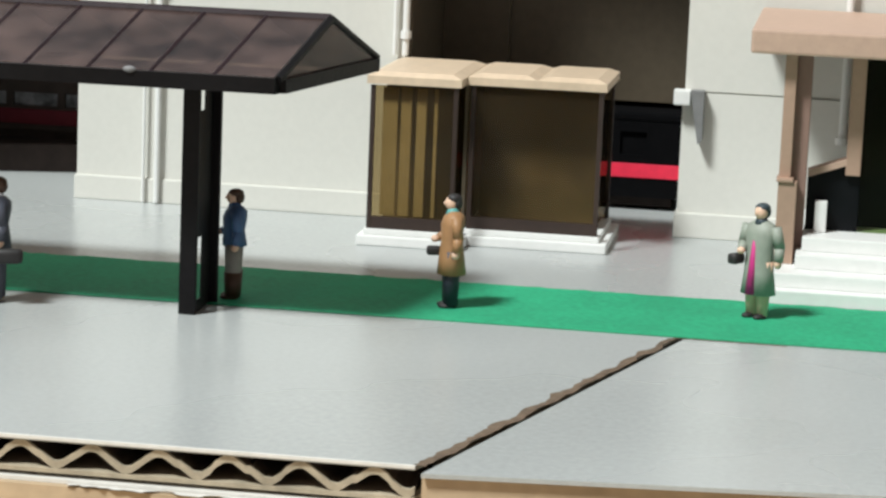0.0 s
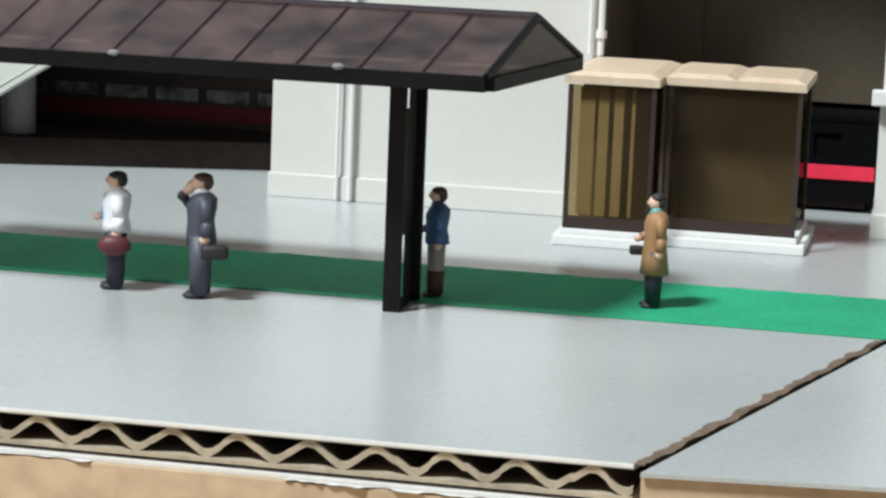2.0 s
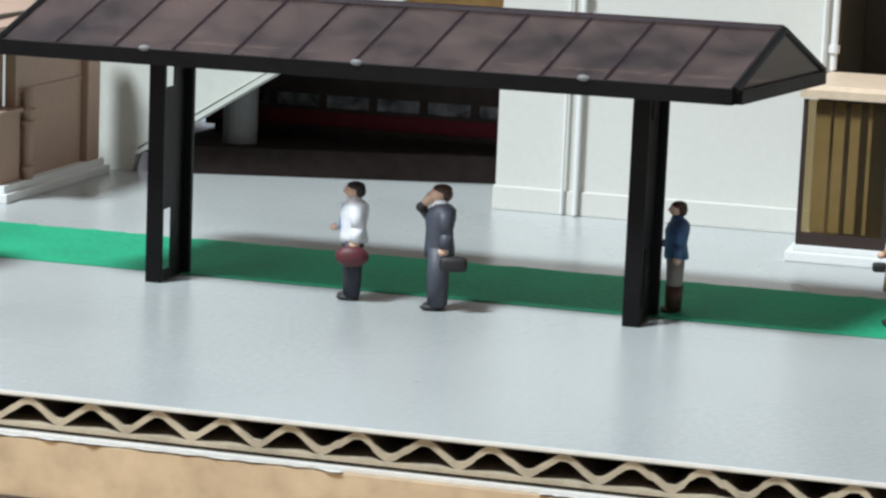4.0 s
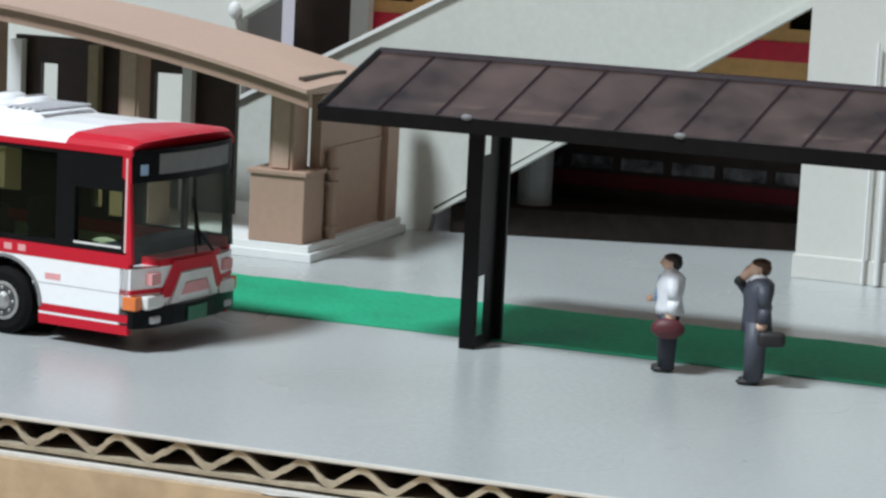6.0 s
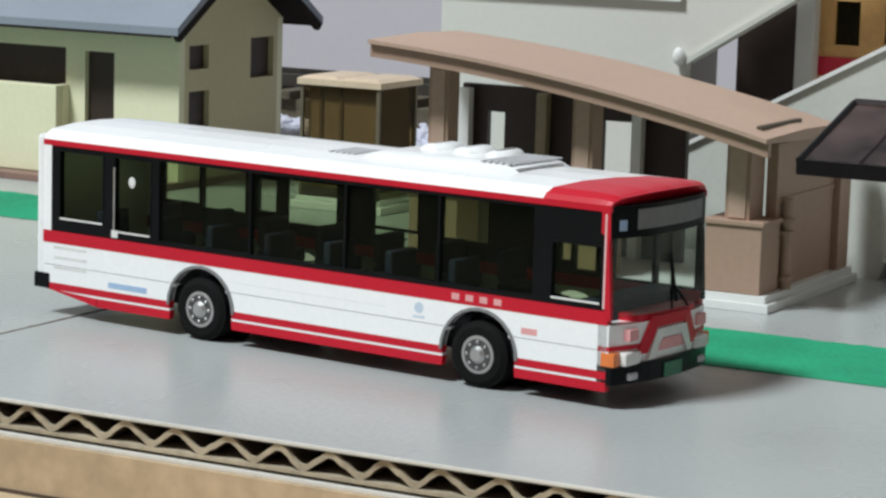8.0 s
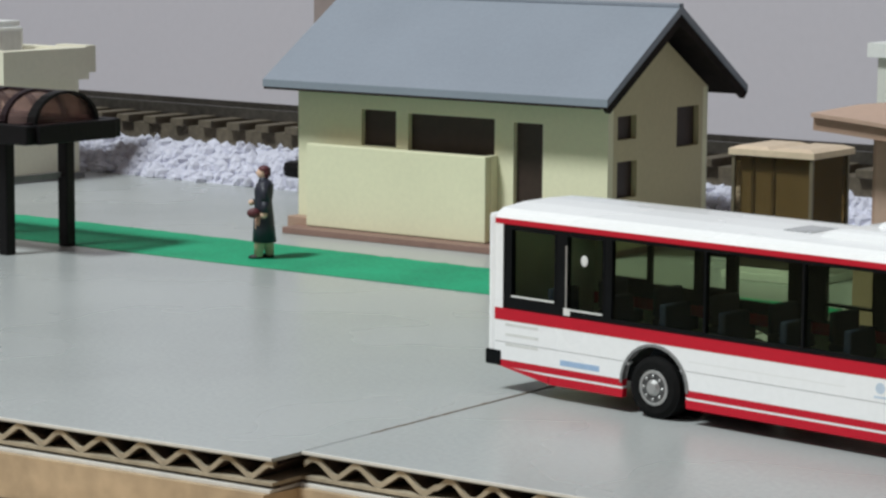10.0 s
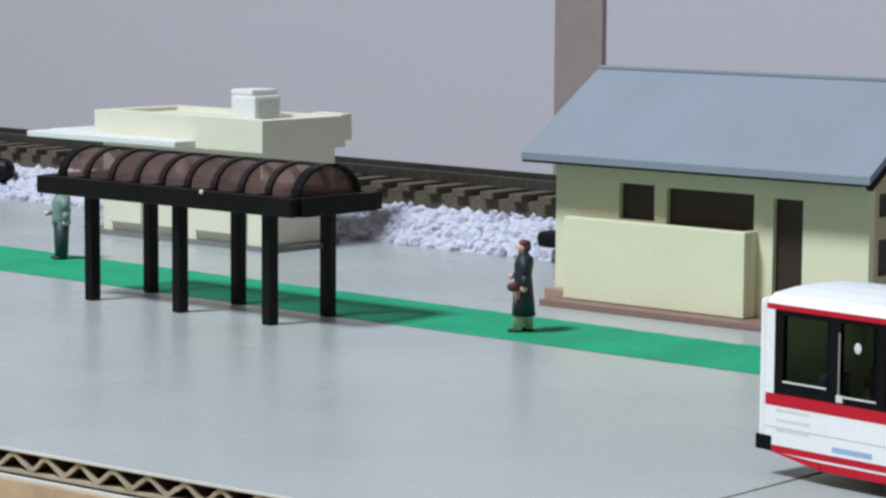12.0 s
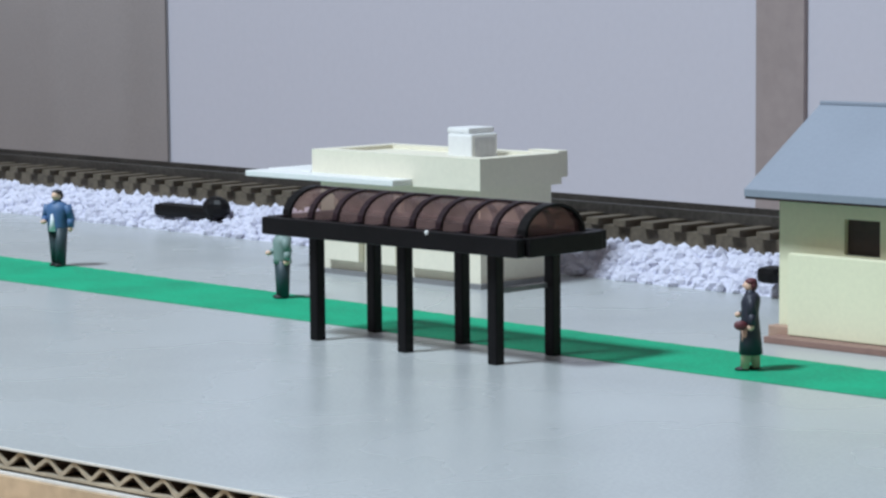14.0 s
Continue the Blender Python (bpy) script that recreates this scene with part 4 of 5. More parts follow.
    part("doorway", B(19.215, 3.5, 0.6, 21.735, 3.53, 2.53), M["busglass"], r, "dark smoked glass doorway")
    # Black sheet stands in for the shade inside the doorway.
    part("doorway_back", B(19.1, 3.9, 0.6, 21.85, 3.98, 2.53), M["black"], r)
    bm = cyl(bmesh.new(), (18.99, 6.0, 1.3), (18.99, 6.0, 6.4), 0.045, n=10)
    cyl(bm, (18.99, 6.0, 1.24), (18.99, 6.0, 1.32), 0.08, n=10)
    part("drain_pipe", bm, M["whiteplastic"], r)


entrance()


# ---- smoked waiting boxes with tan roofs ----
def waiting_box(x, y, turn, label, cells, group="smoked waiting boxes"):
    b = thing("waiting_box", (x, y, 0), label, "shelter", turn, group)
    for x0, x1, y0, y1 in cells:
        part("base", B(x0 - 0.1, y0 - 0.09, 0, x1 + 0.12, y1 + 0.08, 0.12, bevel=0.02), M["whiteplastic"], b)
        part("base_step", B(x0 - 0.03, y0 - 0.03, 0.12, x1 + 0.03, y1 + 0.03, 0.19, bevel=0.015), M["whiteplastic"], b)
        part("sill", B(x0, y0, 0.19, x1, y0 + 0.06, 0.33), M["doorbrown"], b)
        part("glass", B(x0 + 0.03, y0 + 0.02, 0.3, x1 - 0.03, y0 + 0.05, 1.83), M["amber"], b)
        part("glass", B(x1 - 0.05, y0 + 0.06, 0.3, x1 - 0.02, y1 - 0.05, 1.83), M["amber"], b)
        for pane in b.children:
            pane.visible_shadow = not pane.name.startswith("glass")
        part("back_wall", B(x0 + 0.05, y1 - 0.06, 0.2, x1 - 0.05, y1, 1.83), M["amber"], b)
        for px, py in ((x0, y0), (x1 - 0.05, y0), (x1 - 0.05, y1 - 0.05), (x0, y1 - 0.05)):
            part("frame_post", B(px, py - 0.005, 0.19, px + 0.05, py + 0.045, 1.83), M["doorbrown"] if len(cells) > 1 else M["boxbrown"], b)
        if x0 < 0.5:
            part("inner_panel", B(x0 + 0.08, y0 + 0.6, 0.2, x1 - 0.1, y0 + 0.64, 1.82), M["boxbrown"], b)
            part("inner_panel", B(x1 + 0.01, y0 + 0.5, 0.2, x1 + 0.05, y1, 1.82), M["boxbrown"], b)
            for xa, xb in ((0.13, 0.3), (0.34, 0.46), (0.52, 0.63), (0.72, 0.76)):
                part("inner_slat", B(xa, 0.09, 0.34, xb, 0.12, 1.8), M["olivepanel"], b)
        else:
            back = y0 + (0.5 if len(cells) > 1 else 0.12)
            part("inner_panel", B(x0 + 0.08, back, 0.2, x1 - 0.08, back + 0.04, 1.82), M["boxbrown"] if len(cells) > 1 else M["olivedark"], b)
            if len(cells) == 1:
                part("inner_panel", B(x1 - 0.12, back + 0.05, 0.2, x1 - 0.08, y1 - 0.08, 1.82), M["olivedark"], b)
                for q in (0.28, 0.62):
                    part("panel_strip", B(x0 + q, back - 0.03, 0.2, x0 + q + 0.05, back - 0.004, 1.82), M["boxbrown"], b)
        w = (x1 - x0 + 0.08)
        n = 1 if x0 < 0.5 else 2
        for k in range(n):
            xa = x0 - 0.04 + w * k / n
            bm = bmesh.new()
            lo = [(xa, y0 - 0.04), (xa + w / n, y0 - 0.04), (xa + w / n, y1 + 0.08), (xa, y1 + 0.08)]
            hi = [(xa + 0.12, y0 + 0.06), (xa + w / n - 0.12, y0 + 0.06), (xa + w / n - 0.12, y1 - 0.06), (xa + 0.12, y1 - 0.06)]
            rings = [[bm.verts.new((a, c, z)) for a, c in q] for q, z in ((lo, 1.85), (lo, 1.94), (hi, 1.985))]
            for ra, rb in zip(rings, rings[1:]):
                for i in range(4):
                    bm.faces.new((ra[i], ra[(i + 1) % 4], rb[(i + 1) % 4], rb[i]))
            bm.faces.new(rings[0][::-1]); bm.faces.new(rings[-1])
            part("roof_block", bm, M["tan"], b)
    return b


waiting_box(13.7, 4.12, 0, "smoked amber waiting box with a tan roof and white base", ((0, 1.0, 0.0, 1.9), (1.09, 2.6, 0.42, 1.9)))
waiting_box(-6.1, 7.8, 0, "smoked amber waiting box with a tan roof by the house", ((1.3, 2.65, 0.0, 1.15),))


# ---- toilet house ----
def house():
    h = thing("house", (-10.4, 9.8, 0), "pale yellow toilet house with a blue grey gable roof", "house", plan=True)
    x0, x1, y0, y1, zt = -13.5, -7.3, 8.3, 11.3, 2.55
    front = [(-12.15, 1.5, -11.43, 2.1), (-11.18, 1.47, -9.45, 2.08), (-9.08, 0.15, -8.52, 2.05)]
    part("wall", holed(bmesh.new(), x0, 0.1, x1, zt, front, "y", y0, y0 + 0.15), M["yellow"], h)
    part("wall", B(x0, y1 - 0.15, 0.1, x1, y1, zt), M["yellow"], h)
    part("wall", B(x0, y0 + 0.15, 0.1, x0 + 0.15, y1 - 0.15, zt), M["yellow"], h)
    side = [(8.57, 1.84, 9.12, 2.215), (10.34, 1.61, 11.03, 2.26), (8.57, 0.92, 9.15, 1.5)]
    # Right-hand wall and gable use the shaded copy of the yellow.
    part("wall", holed(bmesh.new(), y0 + 0.15, 0.1, y1 - 0.15, zt, side, "x", x1 - 0.15, x1), M["yellow_shaded"], h)
    for x in (x0, x1 - 0.15):
        part("gable", prism(bmesh.new(), [(y0, zt), (y1, zt), (9.8, 3.45)], "x", x, x + 0.15), M["yellow_shaded"] if x > -10 else M["yellow"], h)
    for a, z0, c, z1 in front:
        part("door" if z0 < 0.5 else "window", B(a, y0 + 0.1, z0, c, y0 + 0.13, z1), M["doorbrown"], h, "dark brown infill")
    for a, z0, c, z1 in side:
        w = part("window", B(x1 - 0.12, a, z0, x1 - 0.1, c, z1), M["doorbrown"], h, "dark window")
    part("screen_wall", B(-13.05, 7.95, 0.12, -9.38, 8.1, 1.5, bevel=0.02), M["yellow"], h)
    part("screen_wall", B(-9.5, 8.1, 0.12, -9.38, 8.3, 1.5), M["yellow"], h)
    part("plinth", B(-13.3, 7.62, 0, -7.3, 11.3, 0.11, bevel=0.015), M["plinthbrown"], h)
    part("step", B(-13.5, 8.0, 0, -13.0, 8.25, 0.25, bevel=0.02), M["beige"], h)
    yr, zr, ye0, ye1, ze = 9.85, 3.92, 7.72, 12.0, 2.55
    xa, xb = -13.8, -6.95
    for ye in (ye0, ye1):
        part("roof", prism(bmesh.new(), [(ye, ze), (yr, zr), (yr, zr - 0.14), (ye, ze - 0.12)], "x", xa, xb), M["slate"], h)
        # Barge board and soffit: the eaves' shade is in their dark colour.
        part("barge_board", prism(bmesh.new(), [(ye, ze - 0.13), (yr, zr - 0.15), (yr, zr - 0.32), (ye + (0.1 if ye < yr else -0.1), ze - 0.22)], "x", xb - 0.1, xb - 0.01), M["shade_brown"], h)
        part("soffit", prism(bmesh.new(), [(ye, ze - 0.13), (yr, zr - 0.15), (yr, zr - 0.18), (ye, ze - 0.16)], "x", xa + 0.02, xb - 0.12), M["shade_brown"], h)
    part("ridge_cap", B(xa, yr - 0.07, zr - 0.04, xb, yr + 0.07, zr + 0.03, bevel=0.02), M["slate"], h)


house()


# ---- cream kiosk ----
def kiosk():
    k = thing("kiosk", (-24.3, 11.2, 0), "pale cream kiosk with a flat roof and rooftop unit", "kiosk", plan=True)
    x0, x1, y0, y1 = -26.8, -22.15, 9.9, 11.8
    holes = [(-26.4, 0.95, -24.6, 1.8), (-24.4, 0.95, -22.2, 1.8)]
    part("wall", holed(bmesh.new(), x0, 0.1, x1, 1.95, holes, "y", y0, y0 + 0.15), M["kioskcream"], k)
    part("wall", B(x1 - 0.15, y0 + 0.15, 0.1, x1, y1, 1.95), M["kioskcream"], k)
    part("wall", B(x0, y0 + 0.15, 0.1, x0 + 0.15, y1, 1.95), M["kioskcream"], k)
    part("wall", B(x0, y1, 0.1, x1, y1 + 0.15, 1.95), M["kioskcream"], k)
    for a, z0, c, z1 in holes:
        part("window", B(a, y0 + 0.1, z0, c, y0 + 0.12, z1), M["busglass"], k)
    part("base", B(x0 - 0.1, y0 - 0.1, 0, x1 + 0.1, y1 + 0.2, 0.1), M["grey"], k)
    for a, c in ((-26.55, -25.5), (-25.15, -24.4), (-24.05, -22.6)):
        part("counter_panel", B(a, y0 - 0.16, 0.3, c, y0, 0.93, bevel=0.02), M["kioskcream"], k)
    part("parapet", holed(bmesh.new(), x0 - 0.1, y0 - 0.15, x1 + 0.15, y1 + 0.3, [(x0 + 0.25, y0 + 0.25, x1 - 0.2, y1 - 0.05)], "z", 1.95, 2.58), M["kioskcream"], k)
    part("roof", B(x0 + 0.25, y0 + 0.25, 1.95, x1 - 0.2, y1 - 0.05, 2.5), M["kioskcream"], k)
    part("parapet_block", B(x1 - 0.9, y1 + 0.42, 2.06, x1 - 0.06, y1 + 0.72, 2.6, bevel=0.02), M["kioskcream"], k)
    part("notch_floor", B(x1 - 0.9, y1 + 0.3, 1.95, x1 - 0.1, y1 + 0.42, 2.2), M["kioskcream"], k)
    unit = part("rooftop_unit", B(-23.75, 10.6, 2.4, -23.06, 11.35, 2.98, bevel=0.05), M["whiteplastic"], k)
    part("lid", B(-23.82, 10.66, 2.98, -23.2, 11.4, 3.1, bevel=0.04), M["whiteplastic"], unit)
    # Grey sheet paints the shade on the unit's right face.
    part("grille", B(-23.062, 10.7, 2.48, -23.045, 11.27, 2.9), M["slatgrey"], unit)
    part("awning", B(-28.4, 9.2, 1.98, -23.9, 9.75, 2.1, bevel=0.02), M["whiteplastic"], k)
    part("awning_block", B(-28.3, 9.75, 1.98, -26.95, 11.0, 2.12, bevel=0.02), M["whiteplastic"], k)


kiosk()


# ---- railway track on its bank of pale stones ----
def bank_y(x):
    return 12.45 - 0.045 * (x + 17) if x < -17 else 12.45


def track():
    t = thing("railway_track", (0, 0, 0), "brown model railway track with dull rails", "track", kind="structure")
    xs = [-75 + 5 * i for i in range(25)]
    def ribbon(y0, y1, z0, z1):
        bm = bmesh.new()
        rows = []
        for x in xs:
            b = bank_y(x)
            rows.append([bm.verts.new((x, b + y, z)) for y, z in ((y0, z0), (y1, z0), (y1, z1), (y0, z1))])
        for a, c in zip(rows, rows[1:]):
            for i in range(4):
                bm.faces.new((a[i], c[i], c[(i + 1) % 4], a[(i + 1) % 4]))
        bm.faces.new(rows[0]); bm.faces.new(rows[-1])
        bmesh.ops.recalc_face_normals(bm, faces=bm.faces)
        return bm
    part("track_bed", ribbon(1.3, 5.2, 0.0, 0.95), M["sleeper"], t)
    for y in (2.2, 3.4):
        part("rail", ribbon(y - 0.04, y + 0.04, 1.08, 1.3), M["rail"], t)
    mesh = mesh_of("sleeper", B(-0.17, 0, 0.95, 0.17, 3.0, 1.1, bevel=0.02), M["sleeper"])
    for i in range(130):
        x = -68 + 0.78 * i
        ob = new("sleeper", mesh)
        ob.parent = t
        ob.location = (K * x, K * (bank_y(x) + 1.15), 0)
    rng = np.random.default_rng(3)
    seed = bmesh.new()
    bmesh.ops.create_icosphere(seed, subdivisions=1, radius=1)
    unit = np.array([v.co[:] for v in seed.verts])
    tri = np.array([[v.index for v in f.verts] for f in seed.faces])
    seed.free()
    count = 9500
    x, u = rng.uniform(-62, 6, count), rng.random(count)
    r = rng.uniform(0.08, 0.17, count)
    y = np.array([bank_y(v) for v in x]) + 0.2 + 1.35 * u + rng.uniform(-0.12, 0.12, count)
    z = np.maximum(0.02 + 0.66 * u + rng.uniform(-0.1, 0.04, count), 0.02)
    co = unit[None] * (1 + rng.uniform(-0.22, 0.22, (count, len(unit), 1))) * (r[:, None] * rng.uniform(0.7, 1.2, (count, 3)))[:, None, :]
    co = (co + np.stack((x, y, z), 1)[:, None, :]) * K
    faces = (tri[None] + (np.arange(count) * len(unit))[:, None, None]).reshape(-1, 3)
    me = bpy.data.meshes.new("ballast")
    me.from_pydata(co.reshape(-1, 3).tolist(), [], faces.tolist())
    me.materials.append(M["ballast"])
    tagged(new("ballast", me), "heap of pale lilac white ballast stones along the track", "gravel", kind="stuff")
    bm = bmesh.new()
    rows = []
    for q in xs:
        b = bank_y(q)
        rows.append([bm.verts.new((q, b + v, w)) for v, w in ((0.15, 0.0), (1.6, 0.0), (1.6, 0.75), (1.4, 0.68))])
    for p, q in zip(rows, rows[1:]):
        for i in range(4):
            bm.faces.new((p[i], q[i], q[(i + 1) % 4], p[(i + 1) % 4]))
    bmesh.ops.recalc_face_normals(bm, faces=bm.faces)
    part("bank_core", bm, M["ballast"], t)
    for x, y, sx in ((-36.0, 13.9, 1.15), (-16.9, 12.45, 0.22)):
        bm = B(-sx, -0.25, 0.0, sx, 0.25, 0.32, bevel=0.12)
        if sx > 1:
            ball(bm, (sx - 0.15, 0, 0.3), 0.32, 1.3, 0.9, 0.9)
        lump = part("track_lump", bm, M["black"])
        lump.location = (K * x, K * y, 0.003)
        tagged(lump, "black plastic point motor lying on the ballast", "motor")


track()


# ---- trains ----
def coach(x0, x1, y0, y1, z0, high, mat, label, stripe, stripe_mat, glass, glass_mat, wide=0.5):
    """A coach body: high is its height, stripe and glass are the heights of its band and windows."""
    c = thing("train_coach", ((x0 + x1) / 2, (y0 + y1) / 2, z0), label, "train")
    lx, ly = (x1 - x0) / 2, (y1 - y0) / 2
    n = max(2, int((x1 - x0) / 0.75))
    step = (2 * lx - 0.4) / n
    holes = [(-lx + 0.3 + step * i, glass[0], -lx + 0.3 + step * (i + wide), glass[1]) for i in range(n)]
    part("body_side", holed(bmesh.new(), -lx, 0.12, lx, high - 0.12, holes, "y", -ly, -ly + 0.08), mat, c)
    part("far_side", B(-lx, ly - 0.08, 0.12, lx, ly, high - 0.12), mat, c)
    for x in (-lx, lx - 0.08):
        part("body_end", B(x, -ly + 0.08, 0.12, x + 0.08, ly - 0.08, high - 0.12), mat, c)
    for a, za, b, zb in holes:
        part("window", B(a, -ly + 0.05, za, b, -ly + 0.06, zb), glass_mat, c)
    part("roof", B(-lx, -ly, high - 0.12, lx, ly, high, bevel=0.04), mat if mat is M["pitch"] else M["shade_brown"], c)
    part("underframe", B(-lx + 0.1, -ly + 0.1, 0.0, lx - 0.1, ly - 0.1, 0.12), M["shade_brown"], c)
    part("waist_stripe", B(-lx, -ly - 0.02, stripe[0], lx, -ly, stripe[1], bevel=0.008), stripe_mat, c)
    return c


coach(4.95, 9.6, 8.55, 9.7, 0.36, 1.15, M["shade_brown"], "dark coach with a deep red stripe under the stairs", (0.2, 0.4), M["darkred"], (0.44, 0.62), M["mottled"], 0.86)
# This body's black stands for the unlit recess around the red stripe.
coach(13.9, 17.0, 8.0, 8.7, 0.05, 1.2, M["pitch"], "dark coach with a bright red stripe in the recess", (0.37, 0.55), M["brightred"], (0.66, 0.95), M["pitch"])
coach(2.8, 9.6, 8.85, 10.15, 1.7, 2.3, M["coachorange"], "orange coach with a red band behind the stairway", (0.72, 0.98), M["brightred"], (1.15, 1.75), M["busglass"])


def locomotive():
    l = thing("steam_locomotive", (20, 15.25, 1.3), "black model steam locomotive on the track behind the station", "locomotive")
    k = M["locoblack"]
    part("boiler", cyl(bmesh.new(), (-5.5, 0, 1.9), (2.5, 0, 1.9), 0.85, n=28), k, l)
    part("smokebox_door", cyl(bmesh.new(), (-5.7, 0, 1.9), (-5.5, 0, 1.9), 0.6, 0.8, n=24), k, l)
    part("chimney", cyl(bmesh.new(), (-4.6, 0, 2.6), (-4.6, 0, 3.25), 0.25, 0.3), k, l)
    part("dome", B(-2.6, -0.4, 2.5, -0.2, 0.4, 3.15, bevel=0.25), k, l)
    part("cab", B(2.5, -0.95, 0.8, 4.4, 0.95, 3.0, bevel=0.05), k, l)
    part("cab_roof", B(2.3, -1.05, 3.0, 4.6, 1.05, 3.12, bevel=0.05), k, l)
    part("running_board", B(-5.6, -1.0, 0.95, 2.5, 1.0, 1.08), k, l)
    part("buffer_beam", B(-5.9, -0.95, 0.4, -5.6, 0.95, 1.0), k, l)
    for y in (-0.98, 0.93):
        part("smoke_deflector", B(-5.4, y, 1.08, -3.9, y + 0.05, 2.7, bevel=0.01), k, l)
    for x in (-4.6, -2.2, -0.6, 1.0, 2.6):
        for y in (-0.65, 0.55):
            part("wheel", cyl(bmesh.new(), (x, y, 0.55), (x, y + 0.12, 0.55), 0.55 if x > -4 else 0.35, n=24), k, l)
    part("coupling_rod", B(-2.3, -0.72, 0.5, 2.7, -0.67, 0.62), M["rim"], l)
    part("tender", B(4.8, -0.95, 0.5, 8.6, 0.95, 2.4, bevel=0.06), k, l)


locomotive()


# ---- small figures, each one plain painted shape ----
def paint(name, colour):
    return material("figure_" + name, colour, 0.55, 0, 1500, 0.08, 0.15)


F = dict(white=paint("white", (0.84, 0.85, 0.88)), maroon=paint("maroon", (0.10, 0.02, 0.025)), navy=paint("navy", (0.02, 0.022, 0.035)), slate=paint("slate", (0.06, 0.065, 0.085)),
         blue=paint("blue", (0.06, 0.13, 0.27)), sand=paint("sand", (0.30, 0.30, 0.27)), brown=paint("brown", (0.07, 0.035, 0.02)), tan=paint("tan", (0.34, 0.18, 0.08)),
         mint=paint("mint", (0.28, 0.31, 0.26)), magenta=paint("magenta", (0.55, 0.03, 0.2)), teal=paint("teal", (0.1, 0.35, 0.33)), sky=paint("sky", (0.25, 0.42, 0.7)), sage=paint("sage", (0.2, 0.27, 0.25)), deep=paint("deep", (0.03, 0.05, 0.06)), black=M["hair"], skin=M["skin"])


def figure(x, y, turn, label, legs, torso, hair, shoe="black", coat=0.45, bag=None, collar=None, h=1.2, front=None, z=0.0, bag_at=(-0.03, 0.2, 0.47), bag_r=0.115, phone=False, boots=0.0, slim=(1, 1), stride=0.0, tie=""):
    names = [legs, torso, "skin", hair, shoe, bag or "black", collar or torso, front or torso, tie or torso]
    bm = bmesh.new()
    def add(slot, make):
        before = set(bm.faces)
        make()
        for f in bm.faces:
            if f not in before:
                f.material_index = slot
                f.smooth = True
    s = h / 1.2
    def ring(levels, slot, n=14):
        """A loft through ellipses (z, x half, y half, x offset)."""
        def make():
            rows = [[bm.verts.new((ox + rx * math.cos(2 * math.pi * i / n), ry * math.sin(2 * math.pi * i / n), zz)) for i in range(n)] for zz, rx, ry, ox in levels]
            for a, c in zip(rows, rows[1:]):
                for i in range(n):
                    bm.faces.new((a[i], a[(i + 1) % n], c[(i + 1) % n], c[i]))
            bm.faces.new(rows[0][::-1]); bm.faces.new(rows[-1])
        add(slot, make)
    for side in (-1, 1):
        step = stride * side
        add(4, lambda: ball(bm, (0.03 + step, side * 0.062, 0.032), 0.06, 1.45, 0.85, 0.58))
        add(0, lambda: cyl(bm, (step, side * 0.058, 0.04), (0.2 * step, side * 0.055, 0.6), 0.05 if legs == "skin" else 0.066, 0.088, n=10))
    hem = 1.0 if coat > 0.45 else 1.22
    waist = (coat + 0.72) / 2
    ring([(coat, 0.112 * hem, 0.14 * hem, -0.005), (waist, 0.108 * (1 + hem) / 2, 0.14, 0), (0.74, 0.098, 0.135, 0.005), (0.87, 0.112, 0.155, 0.0), (0.945, 0.1, 0.15, -0.012), (0.985, 0.07, 0.105, -0.012), (1.01, 0.045, 0.05, 0.0)], 1)
    # the arm towards the open side hangs to the bag, the other is bent forward
    add(1, lambda: cyl(bm, (-0.01, 0.15, 0.955), (-0.035, 0.185, 0.75), 0.05, 0.05, n=10))
    add(1, lambda: ball(bm, (-0.035, 0.185, 0.75), 0.05, n=8))
    add(1, lambda: cyl(bm, (-0.035, 0.185, 0.75), (-0.02, 0.19, 0.61), 0.048, 0.042, n=10))
    add(2, lambda: ball(bm, (-0.015, 0.19, 0.585), 0.04, 1, 0.8, 1.2, n=8))
    add(1, lambda: cyl(bm, (0.0, -0.15, 0.95), (0.02, -0.175, 0.76), 0.05, 0.046, n=10))
    if not phone:
        add(1, lambda: cyl(bm, (0.02, -0.175, 0.76), (0.13, -0.11, 0.7), 0.046, 0.038, n=10))
        add(2, lambda: ball(bm, (0.15, -0.1, 0.7), 0.038, n=8))
    add(6, lambda: ring_collar(bm))
    add(2, lambda: cyl(bm, (0.0, 0, 0.99), (0.012, 0, 1.06), 0.04, n=10))
    add(2, lambda: ball(bm, (0.016, 0, 1.09), 0.066, 1.0, 0.88, 1.2))
    add(2, lambda: ball(bm, (0.08, 0, 1.085), 0.014, 1.1, 0.8, 1.3, n=6))
    add(3, lambda: ball(bm, (-0.006, 0, 1.135), 0.069, 1.04, 0.98, 0.72))
    add(3, lambda: ball(bm, (-0.034, 0, 1.09), 0.058, 0.85, 1.08, 1.25))
    if bag:
        bx, by, bz = bag_at
        add(5, lambda: box(bm, bx - bag_r, by - 0.05, bz - bag_r * 0.72, bx + bag_r, by + 0.05, bz + bag_r * 0.72, bevel=bag_r * 0.42) if bag == "black" else ball(bm, bag_at, bag_r, 1.05, 0.55, 0.85))
    if phone:
        add(1, lambda: cyl(bm, (0.02, -0.175, 0.76), (0.125, -0.06, 0.93), 0.044, 0.036, n=10))
        add(2, lambda: cyl(bm, (0.055, -0.02, 1.08), (0.125, -0.03, 0.97), 0.045, 0.03, n=10))
        add(4, lambda: ball(bm, (0.135, -0.03, 0.955), 0.046, 0.95, 0.9, 1.1))
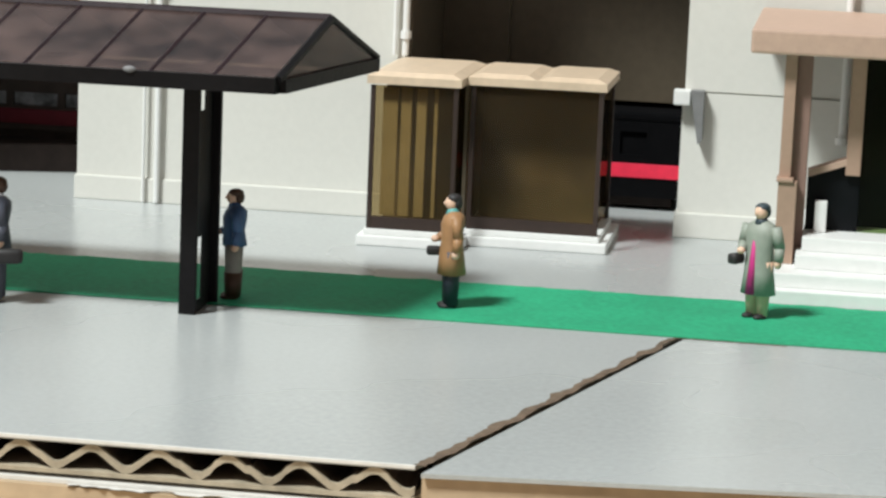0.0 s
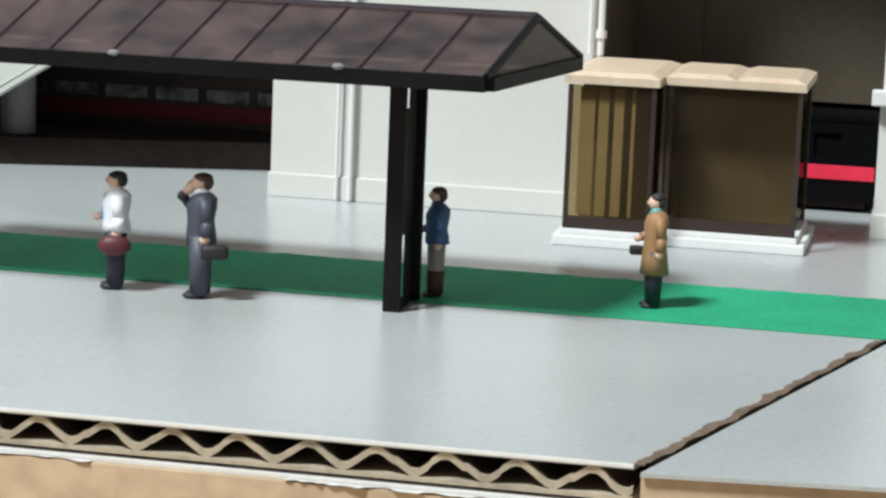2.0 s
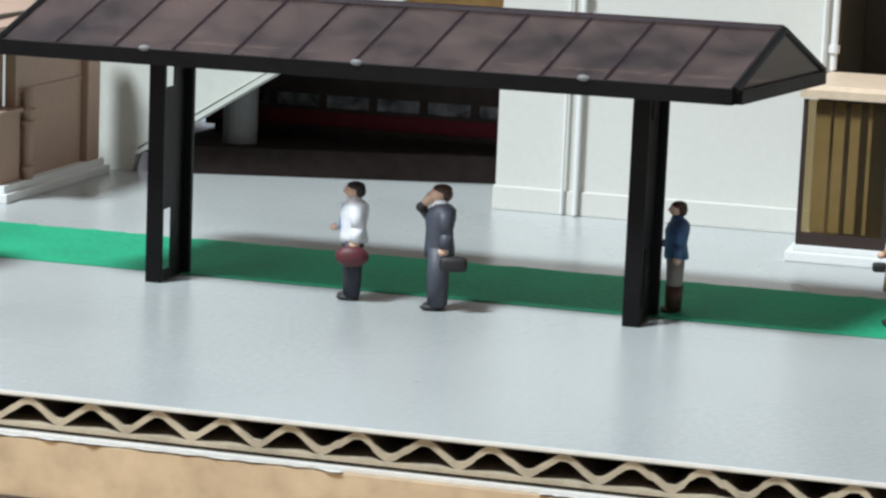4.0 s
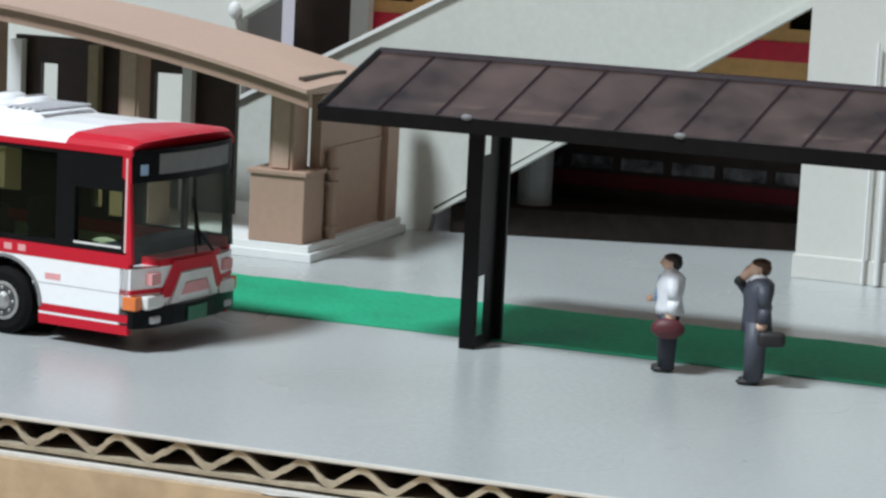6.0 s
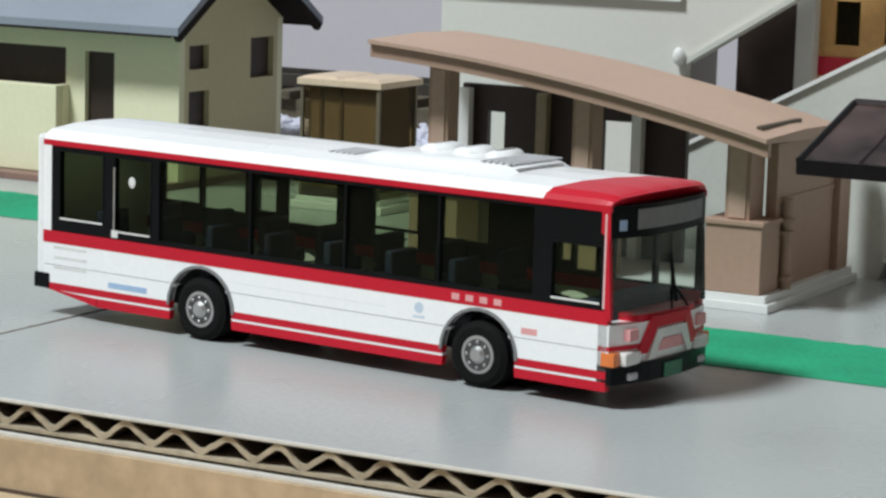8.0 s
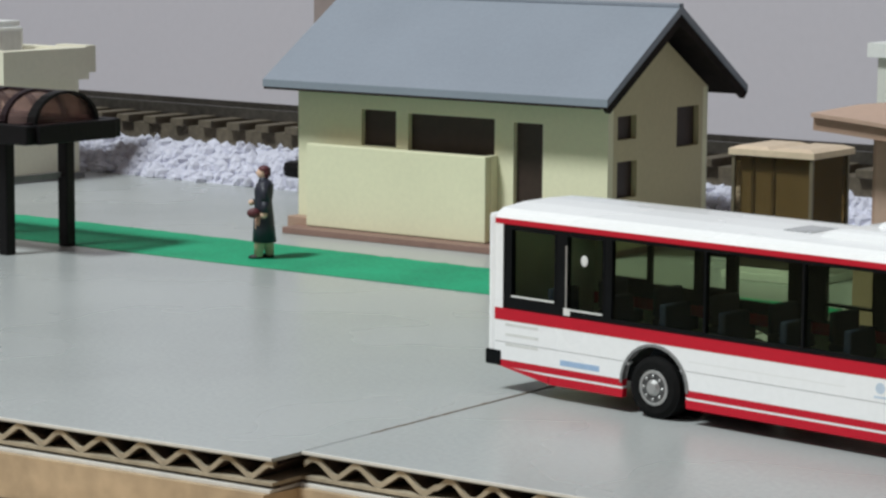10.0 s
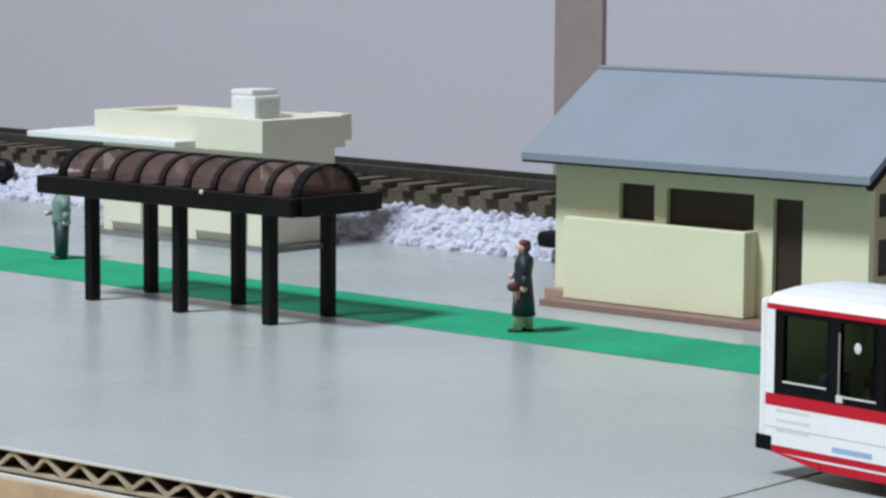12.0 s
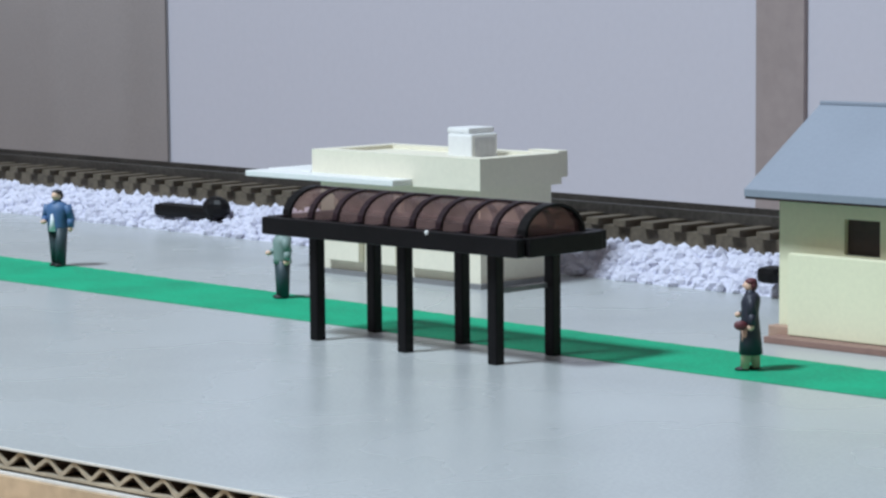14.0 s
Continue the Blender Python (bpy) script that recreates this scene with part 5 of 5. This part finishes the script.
    if boots:
        for side in (-1, 1):
            add(4, lambda: cyl(bm, (stride * side, side * 0.056, 0.04), (0.6 * stride * side, side * 0.056, boots), 0.074, 0.086, n=10))
    if front:
        add(7, lambda: cyl(bm, (0.098 * hem - 0.01, 0.0, coat + 0.005), (0.09, 0, 0.88), 0.055, 0.012, n=8))
    if tie:
        add(8, lambda: cyl(bm, (0.104, 0.03, 0.7), (0.08, 0.012, 0.96), 0.022, 0.014, n=6))
    for v in bm.verts:
        v.co = Vector((v.co.x * 1.3 * slim[0], v.co.y * 1.2 * slim[1], v.co.z)) * s
    table = [F[n] for n in names]
    ob = part("figurine", bm, table)
    ob.matrix_basis = pose(K * x, K * y, K * z, 0, 0, turn)
    return tagged(ob, label, "figurine", "painted scale figures")


def ring_collar(bm):
    cyl(bm, (0, 0, 0.96), (0.005, 0, 1.04), 0.075, 0.045, n=12)


figure(9.95, -0.48, 195, "tiny figure with white top, dark legs and maroon bag", "navy", "white", "black", coat=0.58, bag="maroon", h=1.2, bag_at=(-0.0, 0.2, 0.47), bag_r=0.125, tie="sky")
figure(10.87, -0.6, 200, "tiny figure in a dark grey suit holding a black bag", "slate", "slate", "brown", coat=0.5, bag="black", h=1.26, collar="white", bag_at=(-0.09, 0.2, 0.47), bag_r=0.1, phone=True, stride=0.015)
figure(13.04, 0.36, 190, "tiny figure with blue top beside the shelter post", "sand", "blue", "brown", shoe="brown", coat=0.58, h=1.14, boots=0.3, slim=(0.9, 0.9))
figure(15.2, 0.68, 195, "tiny figure in a tan coat with a teal scarf", "navy", "tan", "black", coat=0.36, collar="teal", bag="black", h=1.18, bag_at=(0.16, -0.08, 0.58), bag_r=0.065, slim=(0.85, 0.9))
figure(18.25, 1.25, 235, "tiny figure in a grey green coat over magenta", "skin", "mint", "deep", coat=0.26, front="magenta", collar="deep", bag="black", h=1.2, bag_at=(0.15, -0.15, 0.61), bag_r=0.075, slim=(0.85, 0.95))
figure(-11.5, 5.02, 215, "tiny figure in a dark dress on the green strip", "skin", "navy", "maroon", coat=0.22, bag="maroon", h=1.48, bag_at=(0.1, 0.17, 0.6), bag_r=0.075, slim=(0.85, 0.9), stride=0.06)
figure(-23.95, 6.3, 240, "tiny figure with grey green top behind the shelter", "deep", "sage", "sage", coat=0.55, h=1.5)
figure(-31.85, 6.85, 285, "tiny figure with blue jacket and white front", "deep", "blue", "black", coat=0.55, front="white", h=1.68, stride=0.03)


# ---- torn brown paper along the open joints ----
def torn(x0, y0, x1, y1, wide, label, seed):
    rng = random.Random(seed)
    n = 90
    length = math.hypot(x1 - x0, y1 - y0)
    nx, ny = -(y1 - y0) / length, (x1 - x0) / length
    bm = bmesh.new()
    rows = []
    for i in range(n + 1):
        u = i / n
        a = wide * (0.35 + 0.5 * noise.noise((u * 14, seed, 0)) + rng.uniform(-0.12, 0.12))
        c = wide * (0.35 + 0.5 * noise.noise((u * 17, seed + 5, 0)) + rng.uniform(-0.12, 0.12))
        x, y = x0 + (x1 - x0) * u, y0 + (y1 - y0) * u
        z = 0.004 + 0.012 * abs(noise.noise((u * 30, 2, seed)))
        rows.append([bm.verts.new(p) for p in ((x - nx * max(a, 0.01), y - ny * max(a, 0.01), 0.002), (x, y, z), (x + nx * max(c, 0.01), y + ny * max(c, 0.01), 0.002))])
    for p, q in zip(rows, rows[1:]):
        for k in range(2):
            bm.faces.new((p[k], q[k], q[k + 1], p[k + 1]))
    tagged(part("torn_edge", bm, M["torn"]), label, "torn paper", kind="structure")


M["torn"] = material("torn_brown_paper", (0.13, 0.09, 0.06), 0.9, 0, 900, 0.35, 0.5)
torn(15.95, -5.72, 17.5, -0.1, 0.13, "torn brown paper along the joint of two sheets", 2)
torn(-1.93, -4.6, -1.94, -1.2, 0.05, "thin dirty joint between two sheets", 4)
torn(17.5, -0.06, 18.6, -0.07, 0.04, "dark cut under the green strip", 7)


def torn_strip(pts, wide, mat, label, seed, z):
    bm = bmesh.new()
    rows = []
    rng = random.Random(seed)
    n = 60
    for i in range(n + 1):
        u = i / n * (len(pts) - 1)
        k = min(int(u), len(pts) - 2)
        f = u - k
        x, y = (pts[k][j] * (1 - f) + pts[k + 1][j] * f for j in (0, 1))
        a = wide * (0.5 + 0.5 * noise.noise((i * 0.21, seed, 0)) + rng.uniform(-0.08, 0.08))
        rows.append((bm.verts.new((x, y, z)), bm.verts.new((x, y - max(a, 0.03), z + 0.012 + 0.02 * noise.noise((i * 0.3, 9, seed))))))
    for p, q in zip(rows, rows[1:]):
        bm.faces.new((p[0], p[1], q[1], q[0]))
    tagged(part("torn_liner", bm, mat), label, "torn paper", kind="structure")


torn_strip([(8.0, -5.79), (10.0, -5.79), (11.6, -5.79)], 0.14, M["white_liner"], "torn white paper under the sheet edge", 3, -0.345)
torn_strip([(13.2, -5.79), (14.6, -5.79), (15.6, -5.79)], 0.2, M["white_liner"], "torn white paper under the sheet edge", 8, -0.345)
torn_strip([(16.05, -5.99), (18.5, -5.69), (21.0, -5.39)], 0.3, M["torn"], "torn brown paper under the sheet edge", 12, -0.345)
